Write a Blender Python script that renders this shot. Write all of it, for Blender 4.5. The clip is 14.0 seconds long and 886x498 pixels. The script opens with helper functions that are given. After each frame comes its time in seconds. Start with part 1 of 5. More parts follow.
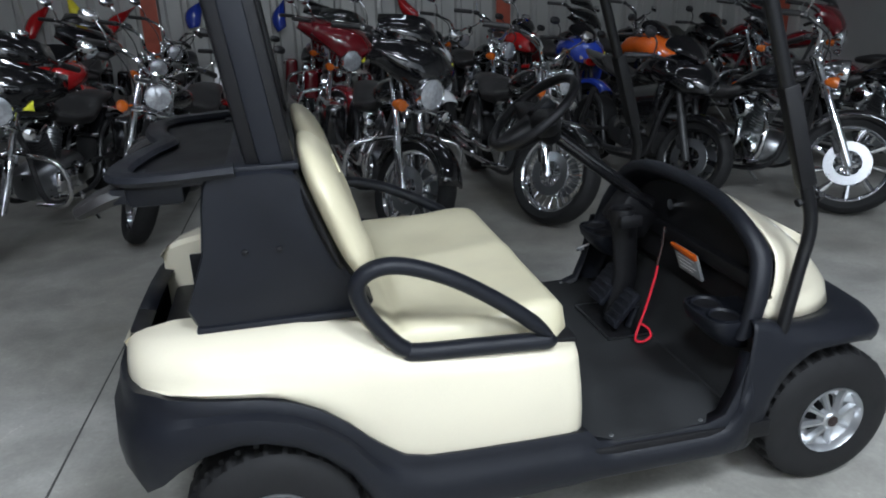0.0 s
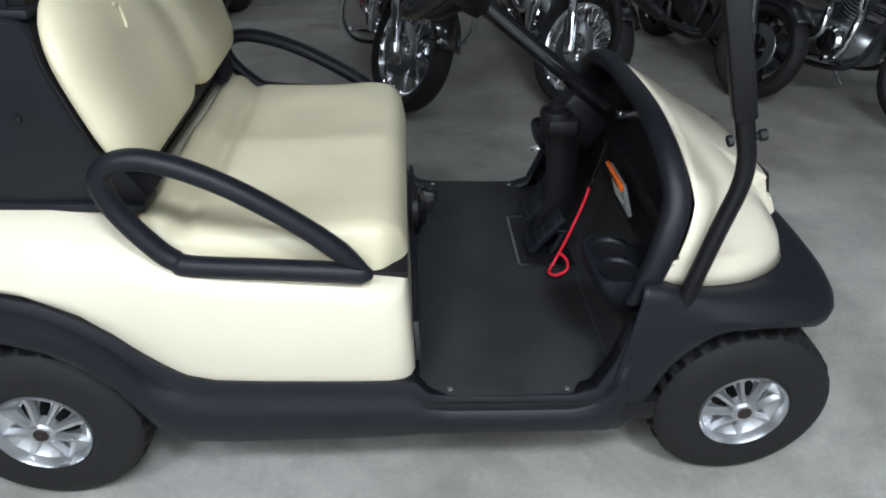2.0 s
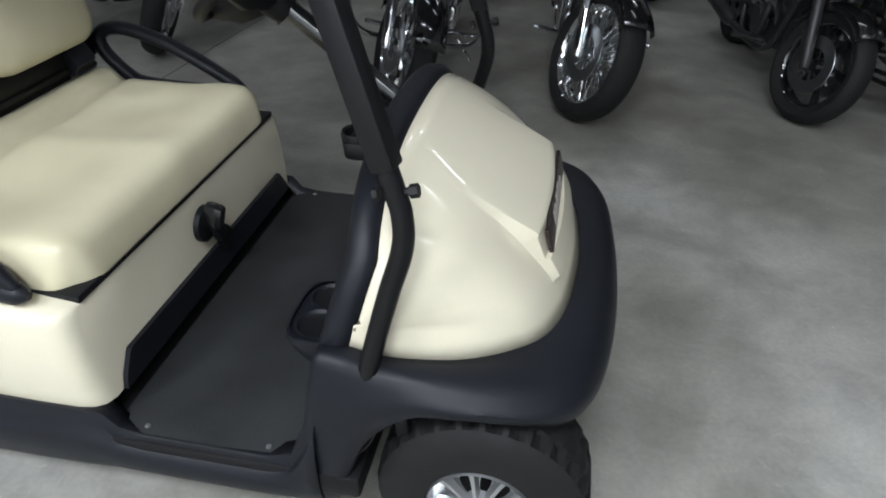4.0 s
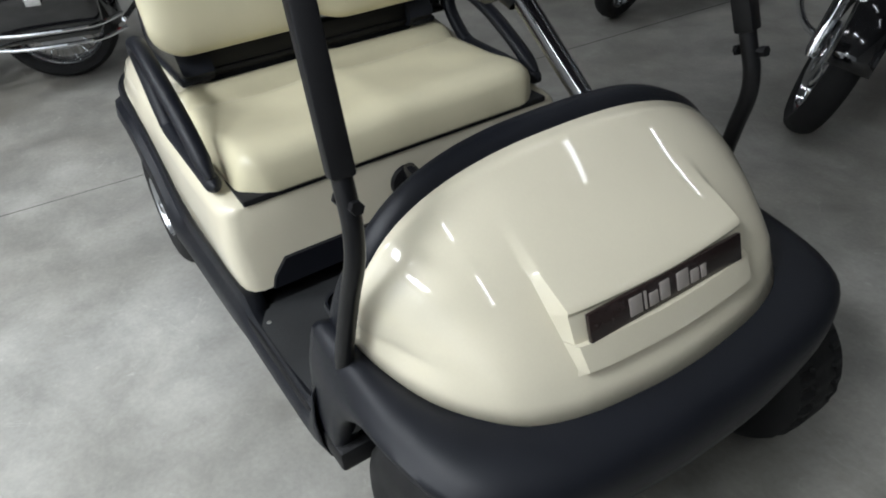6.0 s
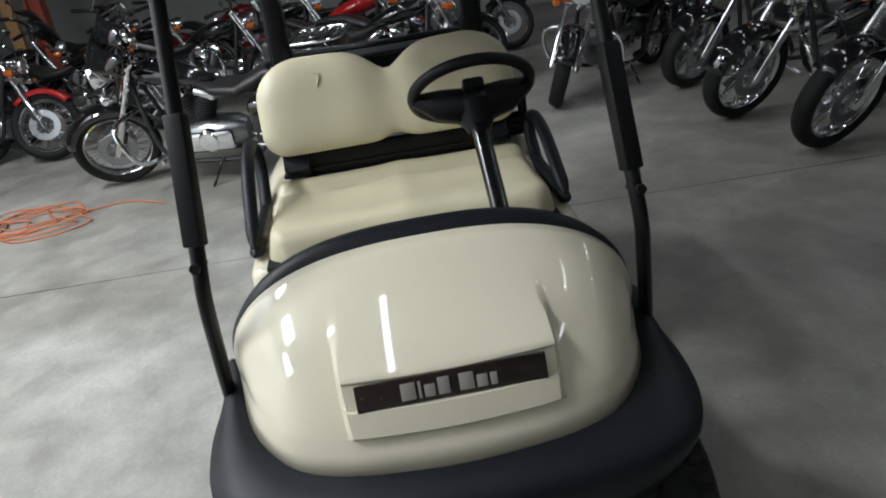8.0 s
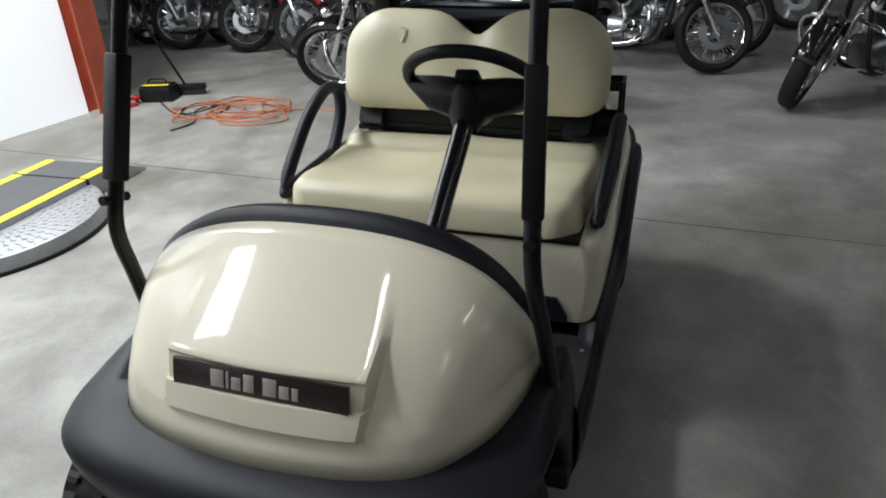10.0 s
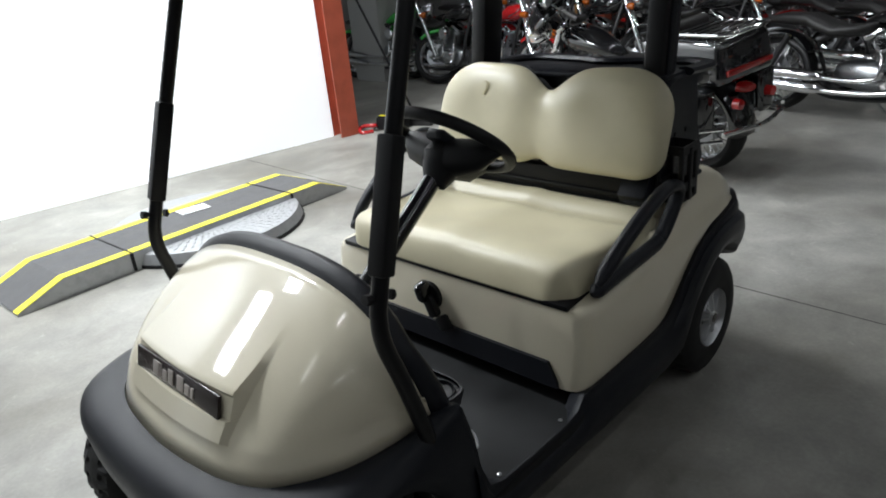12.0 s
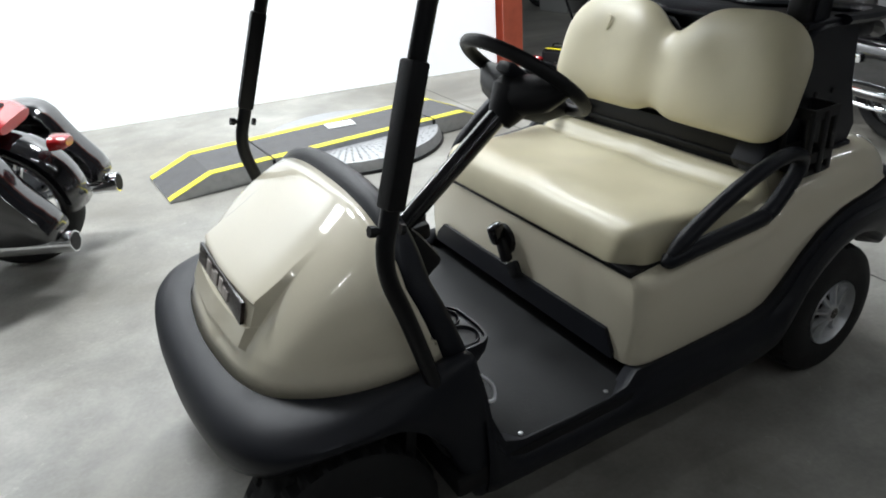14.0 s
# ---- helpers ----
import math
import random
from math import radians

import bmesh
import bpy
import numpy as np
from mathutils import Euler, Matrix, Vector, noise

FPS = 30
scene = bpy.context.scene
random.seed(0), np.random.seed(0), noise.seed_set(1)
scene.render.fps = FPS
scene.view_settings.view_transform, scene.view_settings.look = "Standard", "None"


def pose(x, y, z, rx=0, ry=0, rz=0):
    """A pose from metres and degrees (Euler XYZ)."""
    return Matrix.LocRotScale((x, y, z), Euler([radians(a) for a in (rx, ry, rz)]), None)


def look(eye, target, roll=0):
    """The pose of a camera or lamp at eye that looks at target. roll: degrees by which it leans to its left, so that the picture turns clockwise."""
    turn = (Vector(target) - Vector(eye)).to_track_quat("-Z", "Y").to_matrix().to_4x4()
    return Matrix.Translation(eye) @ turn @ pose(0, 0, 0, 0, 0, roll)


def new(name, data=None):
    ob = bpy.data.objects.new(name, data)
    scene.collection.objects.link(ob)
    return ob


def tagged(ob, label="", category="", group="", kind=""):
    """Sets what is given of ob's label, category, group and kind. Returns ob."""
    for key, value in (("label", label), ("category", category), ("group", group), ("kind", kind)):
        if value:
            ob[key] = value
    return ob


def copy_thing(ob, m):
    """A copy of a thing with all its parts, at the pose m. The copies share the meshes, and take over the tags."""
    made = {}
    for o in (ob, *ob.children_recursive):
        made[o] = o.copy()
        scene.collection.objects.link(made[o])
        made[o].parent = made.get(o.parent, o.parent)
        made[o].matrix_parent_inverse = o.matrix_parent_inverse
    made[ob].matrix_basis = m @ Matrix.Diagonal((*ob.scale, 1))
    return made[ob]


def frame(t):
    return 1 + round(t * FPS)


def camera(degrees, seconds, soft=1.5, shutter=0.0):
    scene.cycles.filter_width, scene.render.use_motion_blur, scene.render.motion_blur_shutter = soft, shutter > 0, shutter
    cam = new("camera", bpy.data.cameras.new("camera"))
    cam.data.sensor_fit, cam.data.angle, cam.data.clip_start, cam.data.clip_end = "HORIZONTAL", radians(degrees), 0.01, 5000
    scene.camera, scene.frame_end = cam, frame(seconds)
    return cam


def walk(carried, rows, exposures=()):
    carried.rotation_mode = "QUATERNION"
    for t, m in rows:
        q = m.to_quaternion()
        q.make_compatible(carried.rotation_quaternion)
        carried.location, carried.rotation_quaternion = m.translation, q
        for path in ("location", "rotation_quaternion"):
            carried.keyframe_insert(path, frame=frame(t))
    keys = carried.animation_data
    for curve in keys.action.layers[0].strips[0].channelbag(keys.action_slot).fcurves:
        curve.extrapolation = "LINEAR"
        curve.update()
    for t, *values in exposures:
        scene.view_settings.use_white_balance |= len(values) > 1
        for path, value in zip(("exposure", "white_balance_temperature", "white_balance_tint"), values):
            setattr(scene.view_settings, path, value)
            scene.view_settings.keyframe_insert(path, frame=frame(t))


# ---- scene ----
cam = camera(65.0, 14.0, 1.9)
PATH = [
    (0, (0.119, -2.042, 1.495), (0.529, -0.212, 0.801), -1.6),
    (0.5, (0.223, -1.883, 1.455), (0.696, -0.169, 0.539), -2.0),
    (1, (0.362, -1.804, 1.447), (0.813, -0.152, 0.413), -1.2),
    (1.5, (0.617, -1.819, 1.463), (0.919, -0.124, 0.445), 2.8),
    (2, (0.807, -1.734, 1.463), (0.935, -0.048, 0.395), 2.6),
    (2.5, (0.988, -1.66, 1.495), (1.076, -0.015, 0.361), 1.7),
    (5, (2.133, -1.186, 1.478), (1.122, 0.198, 0.448), 0.5),
    (5.5, (2.22, -1.017, 1.492), (0.872, 0.019, 0.439), -0.9),
    (6, (2.363, -0.853, 1.507), (0.976, -0.008, 0.34), -4.1),
    (6.5, (2.607, -0.692, 1.541), (1.021, 0.034, 0.562), -2.6),
    (7, (2.662, -0.482, 1.509), (0.969, 0.078, 0.603), -6.1),
    (7.5, (2.742, -0.287, 1.501), (1.036, 0.172, 0.563), -8.2),
    (8, (2.916, -0.051, 1.521), (1.098, 0.065, 0.695), -8.8),
    (10.5, (2.581, 0.98, 1.543), (0.971, 0.19, 0.658), -3.8),
    (11, (2.526, 1.264, 1.559), (1.034, 0.191, 0.769), -5.8),
    (11.5, (2.436, 1.435, 1.562), (1.122, 0.124, 0.817), -7.9),
    (12, (2.288, 1.48, 1.562), (0.983, 0.178, 0.785), -5.6),
    (12.5, (2.134, 1.544, 1.562), (0.992, 0.116, 0.751), -4.6),
    (13, (1.996, 1.624, 1.541), (1.059, 0.077, 0.687), -3.8),
    (13.5, (1.968, 1.633, 1.548), (1.078, 0.063, 0.687), -3.7),
    (14, (1.992, 1.619, 1.513), (1.131, 0.057, 0.608), -4.2),
]
walk(cam, [(t, look(eye, target, roll)) for t, eye, target, roll in PATH],
     ((0, -0.16, 5950, 10), (2.5, -0.14, 6100, 10), (5.2, -0.16, 6300, 10), (6.5, -0.26, 6350, 10), (8, -0.26, 6400, 10), (10.5, -0.06, 6450, 10), (11, 0.0, 6450, 10), (14, 0.0, 6450, 10)))

# ---- world and lights ----
world = bpy.data.worlds.new("hall_air")
scene.world = world
world.use_nodes = True
world.node_tree.nodes["Background"].inputs[0].default_value = (0.75, 0.85, 1.0, 1)
world.node_tree.nodes["Background"].inputs[1].default_value = 0.006


def tube_lamp(x, y, z, turn, length, width, watts, colour=(0.93, 0.97, 1.0)):
    """One fluorescent tube: a long narrow lamp facing down."""
    d = bpy.data.lights.new("tube_lamp", "AREA")
    d.shape, d.size, d.size_y, d.energy, d.color = "RECTANGLE", length, width, watts, colour
    ob = new("tube_lamp", d)
    ob.matrix_world = pose(x, y, z, 0, 0, turn)
    return ob


KEY_WATTS, TUBE_WATTS = 150, 3.8
TUBES = [(x, y, 4.35, 0) for y in (-0.5, 2.6, 5.0, -6.5) for x in (-5.6, -3.2, -0.8, 1.6, 4.0)]
PANELS = [(1.5, -3.1, 4.35), (2.7, -4.0, 4.35), (-0.9, -3.4, 4.35)]
for tx, ty, tz, tr in TUBES:
    tube_lamp(tx, ty, tz - 0.06, tr, 1.2, 0.07, TUBE_WATTS * {-0.5: 2.8, 2.6: 1.2, 5.0: 2.6, -6.5: 1.2}[ty])
for k, (tx, ty, tz) in enumerate(PANELS):
    tube_lamp(tx, ty, tz - 0.06, 0, 0.95, 0.62, KEY_WATTS * (1.05, 0.5, 1.0)[k])

# ---- materials ----


def mat(name, col, rough=0.5, metal=0.0, vary=0.12, scale=6.0, bump=0.0, bscale=180.0, coat=0.0, rvary=0.1, fine=0.06, spec=0.5):
    """A surface with blotches, fine grain, uneven gloss and slight relief."""
    m = bpy.data.materials.new(name)
    m.use_nodes = True
    n, l = m.node_tree.nodes, m.node_tree.links
    b = n["Principled BSDF"]
    b.inputs["Metallic"].default_value = metal
    b.inputs["Coat Weight"].default_value = coat
    b.inputs["Specular IOR Level"].default_value = spec
    b.inputs["Coat Roughness"].default_value = 0.04
    tc = n.new("ShaderNodeTexCoord")
    big, small = n.new("ShaderNodeTexNoise"), n.new("ShaderNodeTexNoise")
    big.inputs["Scale"].default_value, big.inputs["Detail"].default_value = scale, 5
    small.inputs["Scale"].default_value, small.inputs["Detail"].default_value = bscale, 2
    l.new(tc.outputs["Object"], big.inputs["Vector"])
    l.new(tc.outputs["Object"], small.inputs["Vector"])
    mix = n.new("ShaderNodeMath")
    mix.operation = "MULTIPLY_ADD"
    l.new(small.outputs["Fac"], mix.inputs[0])
    mix.inputs[1].default_value = fine / max(vary, 1e-3)
    l.new(big.outputs["Fac"], mix.inputs[2])
    ramp = n.new("ShaderNodeMapRange")
    ramp.inputs["From Min"].default_value, ramp.inputs["From Max"].default_value = 0.3, 0.75
    ramp.inputs["To Min"].default_value, ramp.inputs["To Max"].default_value = 1 - vary, 1 + vary
    l.new(mix.outputs[0], ramp.inputs["Value"])
    mul = n.new("ShaderNodeVectorMath")
    mul.operation = "SCALE"
    mul.inputs[0].default_value = col
    l.new(ramp.outputs["Result"], mul.inputs["Scale"])
    l.new(mul.outputs["Vector"], b.inputs["Base Color"])
    rr = n.new("ShaderNodeMapRange")
    rr.inputs["From Min"].default_value, rr.inputs["From Max"].default_value = 0.3, 0.7
    rr.inputs["To Min"].default_value, rr.inputs["To Max"].default_value = max(0.02, rough * (1 - rvary)), min(1, rough * (1 + rvary))
    l.new(big.outputs["Fac"], rr.inputs["Value"])
    l.new(rr.outputs["Result"], b.inputs["Roughness"])
    if bump:
        bp = n.new("ShaderNodeBump")
        bp.inputs["Strength"].default_value, bp.inputs["Distance"].default_value = bump, 0.002
        l.new(small.outputs["Fac"], bp.inputs["Height"])
        l.new(bp.outputs["Normal"], b.inputs["Normal"])
    return m


def concrete_floor(name):
    """Worn warehouse concrete: broad dark patches, pale scuffs, fine pits."""
    m = bpy.data.materials.new(name)
    m.use_nodes = True
    n, l = m.node_tree.nodes, m.node_tree.links
    b = n["Principled BSDF"]
    tc = n.new("ShaderNodeTexCoord")

    def noise_at(s, detail, rough=0.55, warp=0.0):
        t = n.new("ShaderNodeTexNoise")
        t.inputs["Scale"].default_value, t.inputs["Detail"].default_value = s, detail
        t.inputs["Roughness"].default_value, t.inputs["Distortion"].default_value = rough, warp
        l.new(tc.outputs["Object"], t.inputs["Vector"])
        return t
    broad, mid, fine, scuff = noise_at(0.55, 4, 0.6, 0.4), noise_at(3.2, 6, 0.65, 0.3), noise_at(60, 4), noise_at(9.0, 6, 0.75, 1.8)
    r1 = n.new("ShaderNodeValToRGB")
    e = r1.color_ramp.elements
    e[0].position, e[0].color = 0.34, (0.213, 0.202, 0.174, 1)
    e[1].position, e[1].color = 0.68, (0.44, 0.435, 0.40, 1)
    l.new(broad.outputs["Fac"], r1.inputs["Fac"])
    r2 = n.new("ShaderNodeMapRange")
    r2.inputs["From Min"].default_value, r2.inputs["From Max"].default_value = 0.35, 0.7
    r2.inputs["To Min"].default_value, r2.inputs["To Max"].default_value = 0.74, 1.2
    l.new(mid.outputs["Fac"], r2.inputs["Value"])
    r3 = n.new("ShaderNodeMapRange")
    r3.inputs["From Min"].default_value, r3.inputs["From Max"].default_value = 0.3, 0.7
    r3.inputs["To Min"].default_value, r3.inputs["To Max"].default_value = 0.93, 1.06
    l.new(fine.outputs["Fac"], r3.inputs["Value"])
    r4 = n.new("ShaderNodeMapRange")
    r4.inputs["From Min"].default_value, r4.inputs["From Max"].default_value = 0.6, 0.72
    r4.inputs["To Min"].default_value, r4.inputs["To Max"].default_value = 1.0, 1.3
    l.new(scuff.outputs["Fac"], r4.inputs["Value"])
    p1, p2 = n.new("ShaderNodeMath"), n.new("ShaderNodeMath")
    p1.operation = p2.operation = "MULTIPLY"
    l.new(r2.outputs["Result"], p1.inputs[0])
    l.new(r3.outputs["Result"], p1.inputs[1])
    l.new(p1.outputs[0], p2.inputs[0])
    l.new(r4.outputs["Result"], p2.inputs[1])
    sc = n.new("ShaderNodeVectorMath")
    sc.operation = "SCALE"
    l.new(r1.outputs["Color"], sc.inputs[0])
    l.new(p2.outputs[0], sc.inputs["Scale"])
    l.new(sc.outputs["Vector"], b.inputs["Base Color"])
    r5 = n.new("ShaderNodeMapRange")
    r5.inputs["From Min"].default_value, r5.inputs["From Max"].default_value = 0.3, 0.7
    r5.inputs["To Min"].default_value, r5.inputs["To Max"].default_value = 0.42, 0.66
    l.new(mid.outputs["Fac"], r5.inputs["Value"])
    l.new(r5.outputs["Result"], b.inputs["Roughness"])
    bp = n.new("ShaderNodeBump")
    bp.inputs["Strength"].default_value, bp.inputs["Distance"].default_value = 0.25, 0.003
    l.new(fine.outputs["Fac"], bp.inputs["Height"])
    l.new(bp.outputs["Normal"], b.inputs["Normal"])
    return m


CREAM = mat("cream_gelcoat", (0.745, 0.69, 0.535), 0.3, vary=0.03, scale=3, coat=1.0, fine=0.01, rvary=0.05, spec=0.12)
VINYL = mat("beige_vinyl", (0.62, 0.57, 0.395), 0.36, vary=0.06, scale=7, bump=0.12, bscale=420, fine=0.02)
PLASTIC = mat("black_textured_plastic", (0.008, 0.009, 0.0125), 0.42, vary=0.2, scale=9, bump=0.25, bscale=700, fine=0.1, spec=0.27)
DARK = mat("dark_plastic", (0.006, 0.006, 0.007), 0.5, spec=0.3, vary=0.2, scale=9, bump=0.2, bscale=500)
RUBBER_MAT = mat("dusty_rubber_mat", (0.019, 0.0198, 0.0205), 0.62, vary=0.45, scale=5, bump=0.5, bscale=300, fine=0.15, spec=0.25)
TYRE = mat("tyre_rubber", (0.0095, 0.0095, 0.0098), 0.7, spec=0.3, vary=0.3, scale=14, bump=0.3, bscale=260, fine=0.15)
SILVER = mat("silver_wheel_paint", (0.46, 0.47, 0.48), 0.3, metal=0.85, vary=0.08, scale=18)
BLACK_STEEL = mat("black_gloss_steel", (0.008, 0.008, 0.009), 0.14, vary=0.1, coat=0.5)
POST = mat("black_post_paint", (0.006, 0.006, 0.007), 0.36, spec=0.3, vary=0.15, scale=12)
CHROME = mat("chrome", (0.82, 0.83, 0.85), 0.07, metal=1.0, vary=0.04, rvary=0.4)
ALU = mat("cast_aluminium", (0.32, 0.33, 0.34), 0.3, metal=1.0, vary=0.1, scale=20)
BLACK_PAINT = mat("black_lacquer", (0.006, 0.006, 0.007), 0.1, vary=0.1, coat=1.0)
SEAT_BLACK = mat("black_seat_leather", (0.018, 0.017, 0.017), 0.42, vary=0.2, scale=10, bump=0.3, bscale=350)
ENGINE = mat("engine_black", (0.02, 0.02, 0.021), 0.4, vary=0.2, scale=15)
LENS = mat("headlamp_glass", (0.55, 0.57, 0.6), 0.08, metal=0.6, vary=0.25, scale=40, coat=1.0)
REDLENS = mat("red_lens", (0.3, 0.008, 0.008), 0.15, vary=0.2, coat=0.8)
AMBER = mat("amber_lens", (0.45, 0.1, 0.01), 0.15, vary=0.2, coat=0.8)
RED = mat("red_lacquer", (0.42, 0.012, 0.014), 0.14, vary=0.1, coat=1.0)
MAROON = mat("maroon_lacquer", (0.13, 0.008, 0.012), 0.12, vary=0.1, coat=1.0)
BLUE = mat("blue_lacquer", (0.015, 0.04, 0.32), 0.14, vary=0.1, coat=1.0)
ORANGE = mat("orange_lacquer", (0.72, 0.13, 0.01), 0.16, vary=0.1, coat=1.0)
GREEN = mat("green_lacquer", (0.03, 0.36, 0.05), 0.16, vary=0.1, coat=1.0)
WHITE = mat("white_lacquer", (0.75, 0.76, 0.78), 0.16, vary=0.04, coat=1.0)
YELLOW = mat("yellow_paint", (0.78, 0.68, 0.03), 0.45, vary=0.15, scale=12)
TAGPAPER = mat("yellow_tag_paper", (0.85, 0.85, 0.05), 0.7, vary=0.06)
PAPER = mat("white_paper", (0.8, 0.8, 0.8), 0.7, vary=0.04)
WALLWHITE = mat("white_wall_added_glow", (0.91, 0.91, 0.905), 0.55, vary=0.015, scale=2, fine=0.01)
# emission added to the white paint: keeps the wall blown out, lights the cart's side
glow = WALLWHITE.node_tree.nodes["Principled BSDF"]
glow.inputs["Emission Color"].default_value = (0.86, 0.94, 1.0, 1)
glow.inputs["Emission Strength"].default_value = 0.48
CORRUGATED = mat("grey_sheet_metal", (0.36, 0.36, 0.34), 0.5, metal=0.25, vary=0.1, scale=2)
REDSTEEL = mat("red_oxide_steel", (0.36, 0.075, 0.04), 0.5, vary=0.18, scale=8)
BLOCK = mat("grey_block_paint", (0.34, 0.34, 0.33), 0.7, vary=0.1, scale=5, bump=0.4, bscale=90)
CEILING = mat("dark_ceiling_liner", (0.16, 0.16, 0.165), 0.8, vary=0.1, scale=2)
TREADPLATE = mat("tread_plate_metal", (0.42, 0.43, 0.44), 0.38, metal=0.5, vary=0.15, scale=25)
GRITTAPE = mat("grey_grit_tape", (0.09, 0.09, 0.092), 0.85, vary=0.25, scale=12, bump=0.6, bscale=500, fine=0.25)
CORD = mat("orange_cord", (0.5, 0.17, 0.08), 0.55, vary=0.1)
REDCORD = mat("red_cord", (0.6, 0.012, 0.03), 0.5, vary=0.1)
STICKER = mat("grey_label", (0.28, 0.29, 0.3), 0.5, vary=0.1, scale=30)
LETTER = mat("silver_lettering", (0.42, 0.38, 0.35), 0.4, metal=0.3, vary=0.1, scale=40)
BADGE = mat("badge_black", (0.02, 0.012, 0.011), 0.25, vary=0.2, scale=30)
FLOOR = concrete_floor("worn_concrete")
JOINT = mat("joint_filler", (0.05, 0.048, 0.045), 0.8, vary=0.2)

# ---- mesh helpers ----


def grid(bm, rows, close_v=False, close_u=False):
    """A sheet through rows of points."""
    vs = [[bm.verts.new(p) for p in r] for r in rows]
    nu, nv = len(vs), len(vs[0])
    for i in range(nu if close_u else nu - 1):
        for j in range(nv if close_v else nv - 1):
            a, b, c, d = vs[i][j], vs[i][(j + 1) % nv], vs[(i + 1) % nu][(j + 1) % nv], vs[(i + 1) % nu][j]
            bm.faces.new((a, b, c, d))
    return vs


def cap(bm, ring):
    bm.faces.new(ring)


def box(bm, c, s, bevel=0.0, m=None, taper=(1, 1), seg=2):
    """A bevelled box of size s at c, its top scaled by taper, turned by m."""
    t = bmesh.new()
    bmesh.ops.create_cube(t, size=1)
    for v in t.verts:
        k = v.co.z + 0.5
        v.co = Vector((v.co.x * s[0] * (1 + (taper[0] - 1) * k), v.co.y * s[1] * (1 + (taper[1] - 1) * k), v.co.z * s[2]))
    if bevel:
        bmesh.ops.bevel(t, geom=t.edges[:], offset=bevel, segments=seg, affect="EDGES", profile=0.5)
    t.transform(Matrix.Translation(c) @ (m if m else Matrix()))
    merge(bm, t)


def merge(bm, t):
    t.verts.ensure_lookup_table()
    vs = [bm.verts.new(v.co) for v in t.verts]
    for f in t.faces:
        bm.faces.new([vs[v.index] for v in f.verts])
    t.free()


def smooth_line(pts, n=6, closed=False):
    """Catmull-Rom through pts."""
    p = [Vector(q) for q in pts]
    out = []
    k = len(p)
    for i in range(k if closed else k - 1):
        a, b, c, d = (p[(i - 1) % k] if closed or i else p[0] * 2 - p[1]), p[i], p[(i + 1) % k], (p[(i + 2) % k] if closed or i + 2 < k else p[-1] * 2 - p[-2])
        for s in range(n):
            t = s / n
            out.append(0.5 * (2 * b + (c - a) * t + (2 * a - 5 * b + 4 * c - d) * t * t + (3 * b - 3 * c + d - a) * t ** 3))
    if not closed:
        out.append(p[-1])
    return out


def tube(bm, pts, r, seg=10, closed=False, flat=1.0, up=(0, 0, 1)):
    """A pipe along pts; r a number or a number for each point; flat squashes it across."""
    pts = [Vector(p) for p in pts]
    n = len(pts)
    rows, last = [], None
    for i, p in enumerate(pts):
        a = pts[(i - 1) % n] if closed or i else p
        b = pts[(i + 1) % n] if closed or i < n - 1 else p
        d = (b - a).normalized()
        if last is None:
            u = Vector(up)
            if abs(d.dot(u)) > 0.95:
                u = Vector((1, 0, 0)) if abs(d.x) < 0.9 else Vector((0, 1, 0))
            side = d.cross(u).normalized()
        else:
            side = (last - d * last.dot(d)).normalized()
        last = side
        top = side.cross(d)
        rr = r[i] if isinstance(r, (list, tuple)) else r
        rows.append([p + (side * math.cos(2 * math.pi * k / seg) * flat + top * math.sin(2 * math.pi * k / seg)) * rr for k in range(seg)])
    vs = grid(bm, rows, close_v=True, close_u=closed)
    if not closed:
        cap(bm, vs[0][::-1])
        cap(bm, vs[-1])


def lathe(bm, prof, c, axis="y", seg=32, closed=False, shape=None):
    """Turn a profile of (radius, along) about an axis through c."""
    rows = []
    for k in range(seg):
        a = 2 * math.pi * k / seg
        row = []
        for i, (r, h) in enumerate(prof):
            if shape:
                r += shape(k, i)
            ca, sa = r * math.cos(a), r * math.sin(a)
            row.append(Vector(c) + Vector({"y": (ca, h, sa), "x": (h, ca, sa), "z": (ca, sa, h)}[axis]))
        rows.append(row)
    grid(bm, rows, close_v=closed, close_u=True)


def finish(bm, m, angle=38, merge_at=0.0):
    if merge_at:
        bmesh.ops.remove_doubles(bm, verts=bm.verts[:], dist=merge_at)
    bmesh.ops.recalc_face_normals(bm, faces=bm.faces[:])
    me = bpy.data.meshes.new("mesh")
    bm.to_mesh(me)
    bm.free()
    me.materials.append(m)
    me.polygons.foreach_set("use_smooth", [True] * len(me.polygons))
    me.set_sharp_from_angle(angle=radians(angle))
    return me


def part(name, bm, m, parent, label="", angle=38, thick=0.0, merge_at=0.0):
    """Links a bmesh as one mesh under a thing or part."""
    ob = new(name, finish(bm, m, angle, merge_at))
    ob.parent = parent
    if label:
        tagged(ob, label)
    if thick:
        md = ob.modifiers.new("thickness", "SOLIDIFY")
        md.thickness, md.offset = thick, -1
    return ob


def thing(name, bm, m, label, category, group="", kind="", angle=38):
    return tagged(new(name, finish(bm, m, angle)), label, category, group, kind)


def lerp(x, table):
    """Piecewise-linear look-up with eased joints."""
    if x <= table[0][0]:
        return table[0][1]
    for (a, va), (b, vb) in zip(table, table[1:]):
        if x <= b:
            return va + (vb - va) * (x - a) / (b - a)
    return table[-1][1]


# ---- setting ----
bm = bmesh.new()
box(bm, (0, 0, -0.1), (24, 24, 0.2))
ground = thing("floor", bm, FLOOR, "worn grey concrete floor with stains and scuffs", "floor", kind="structure")


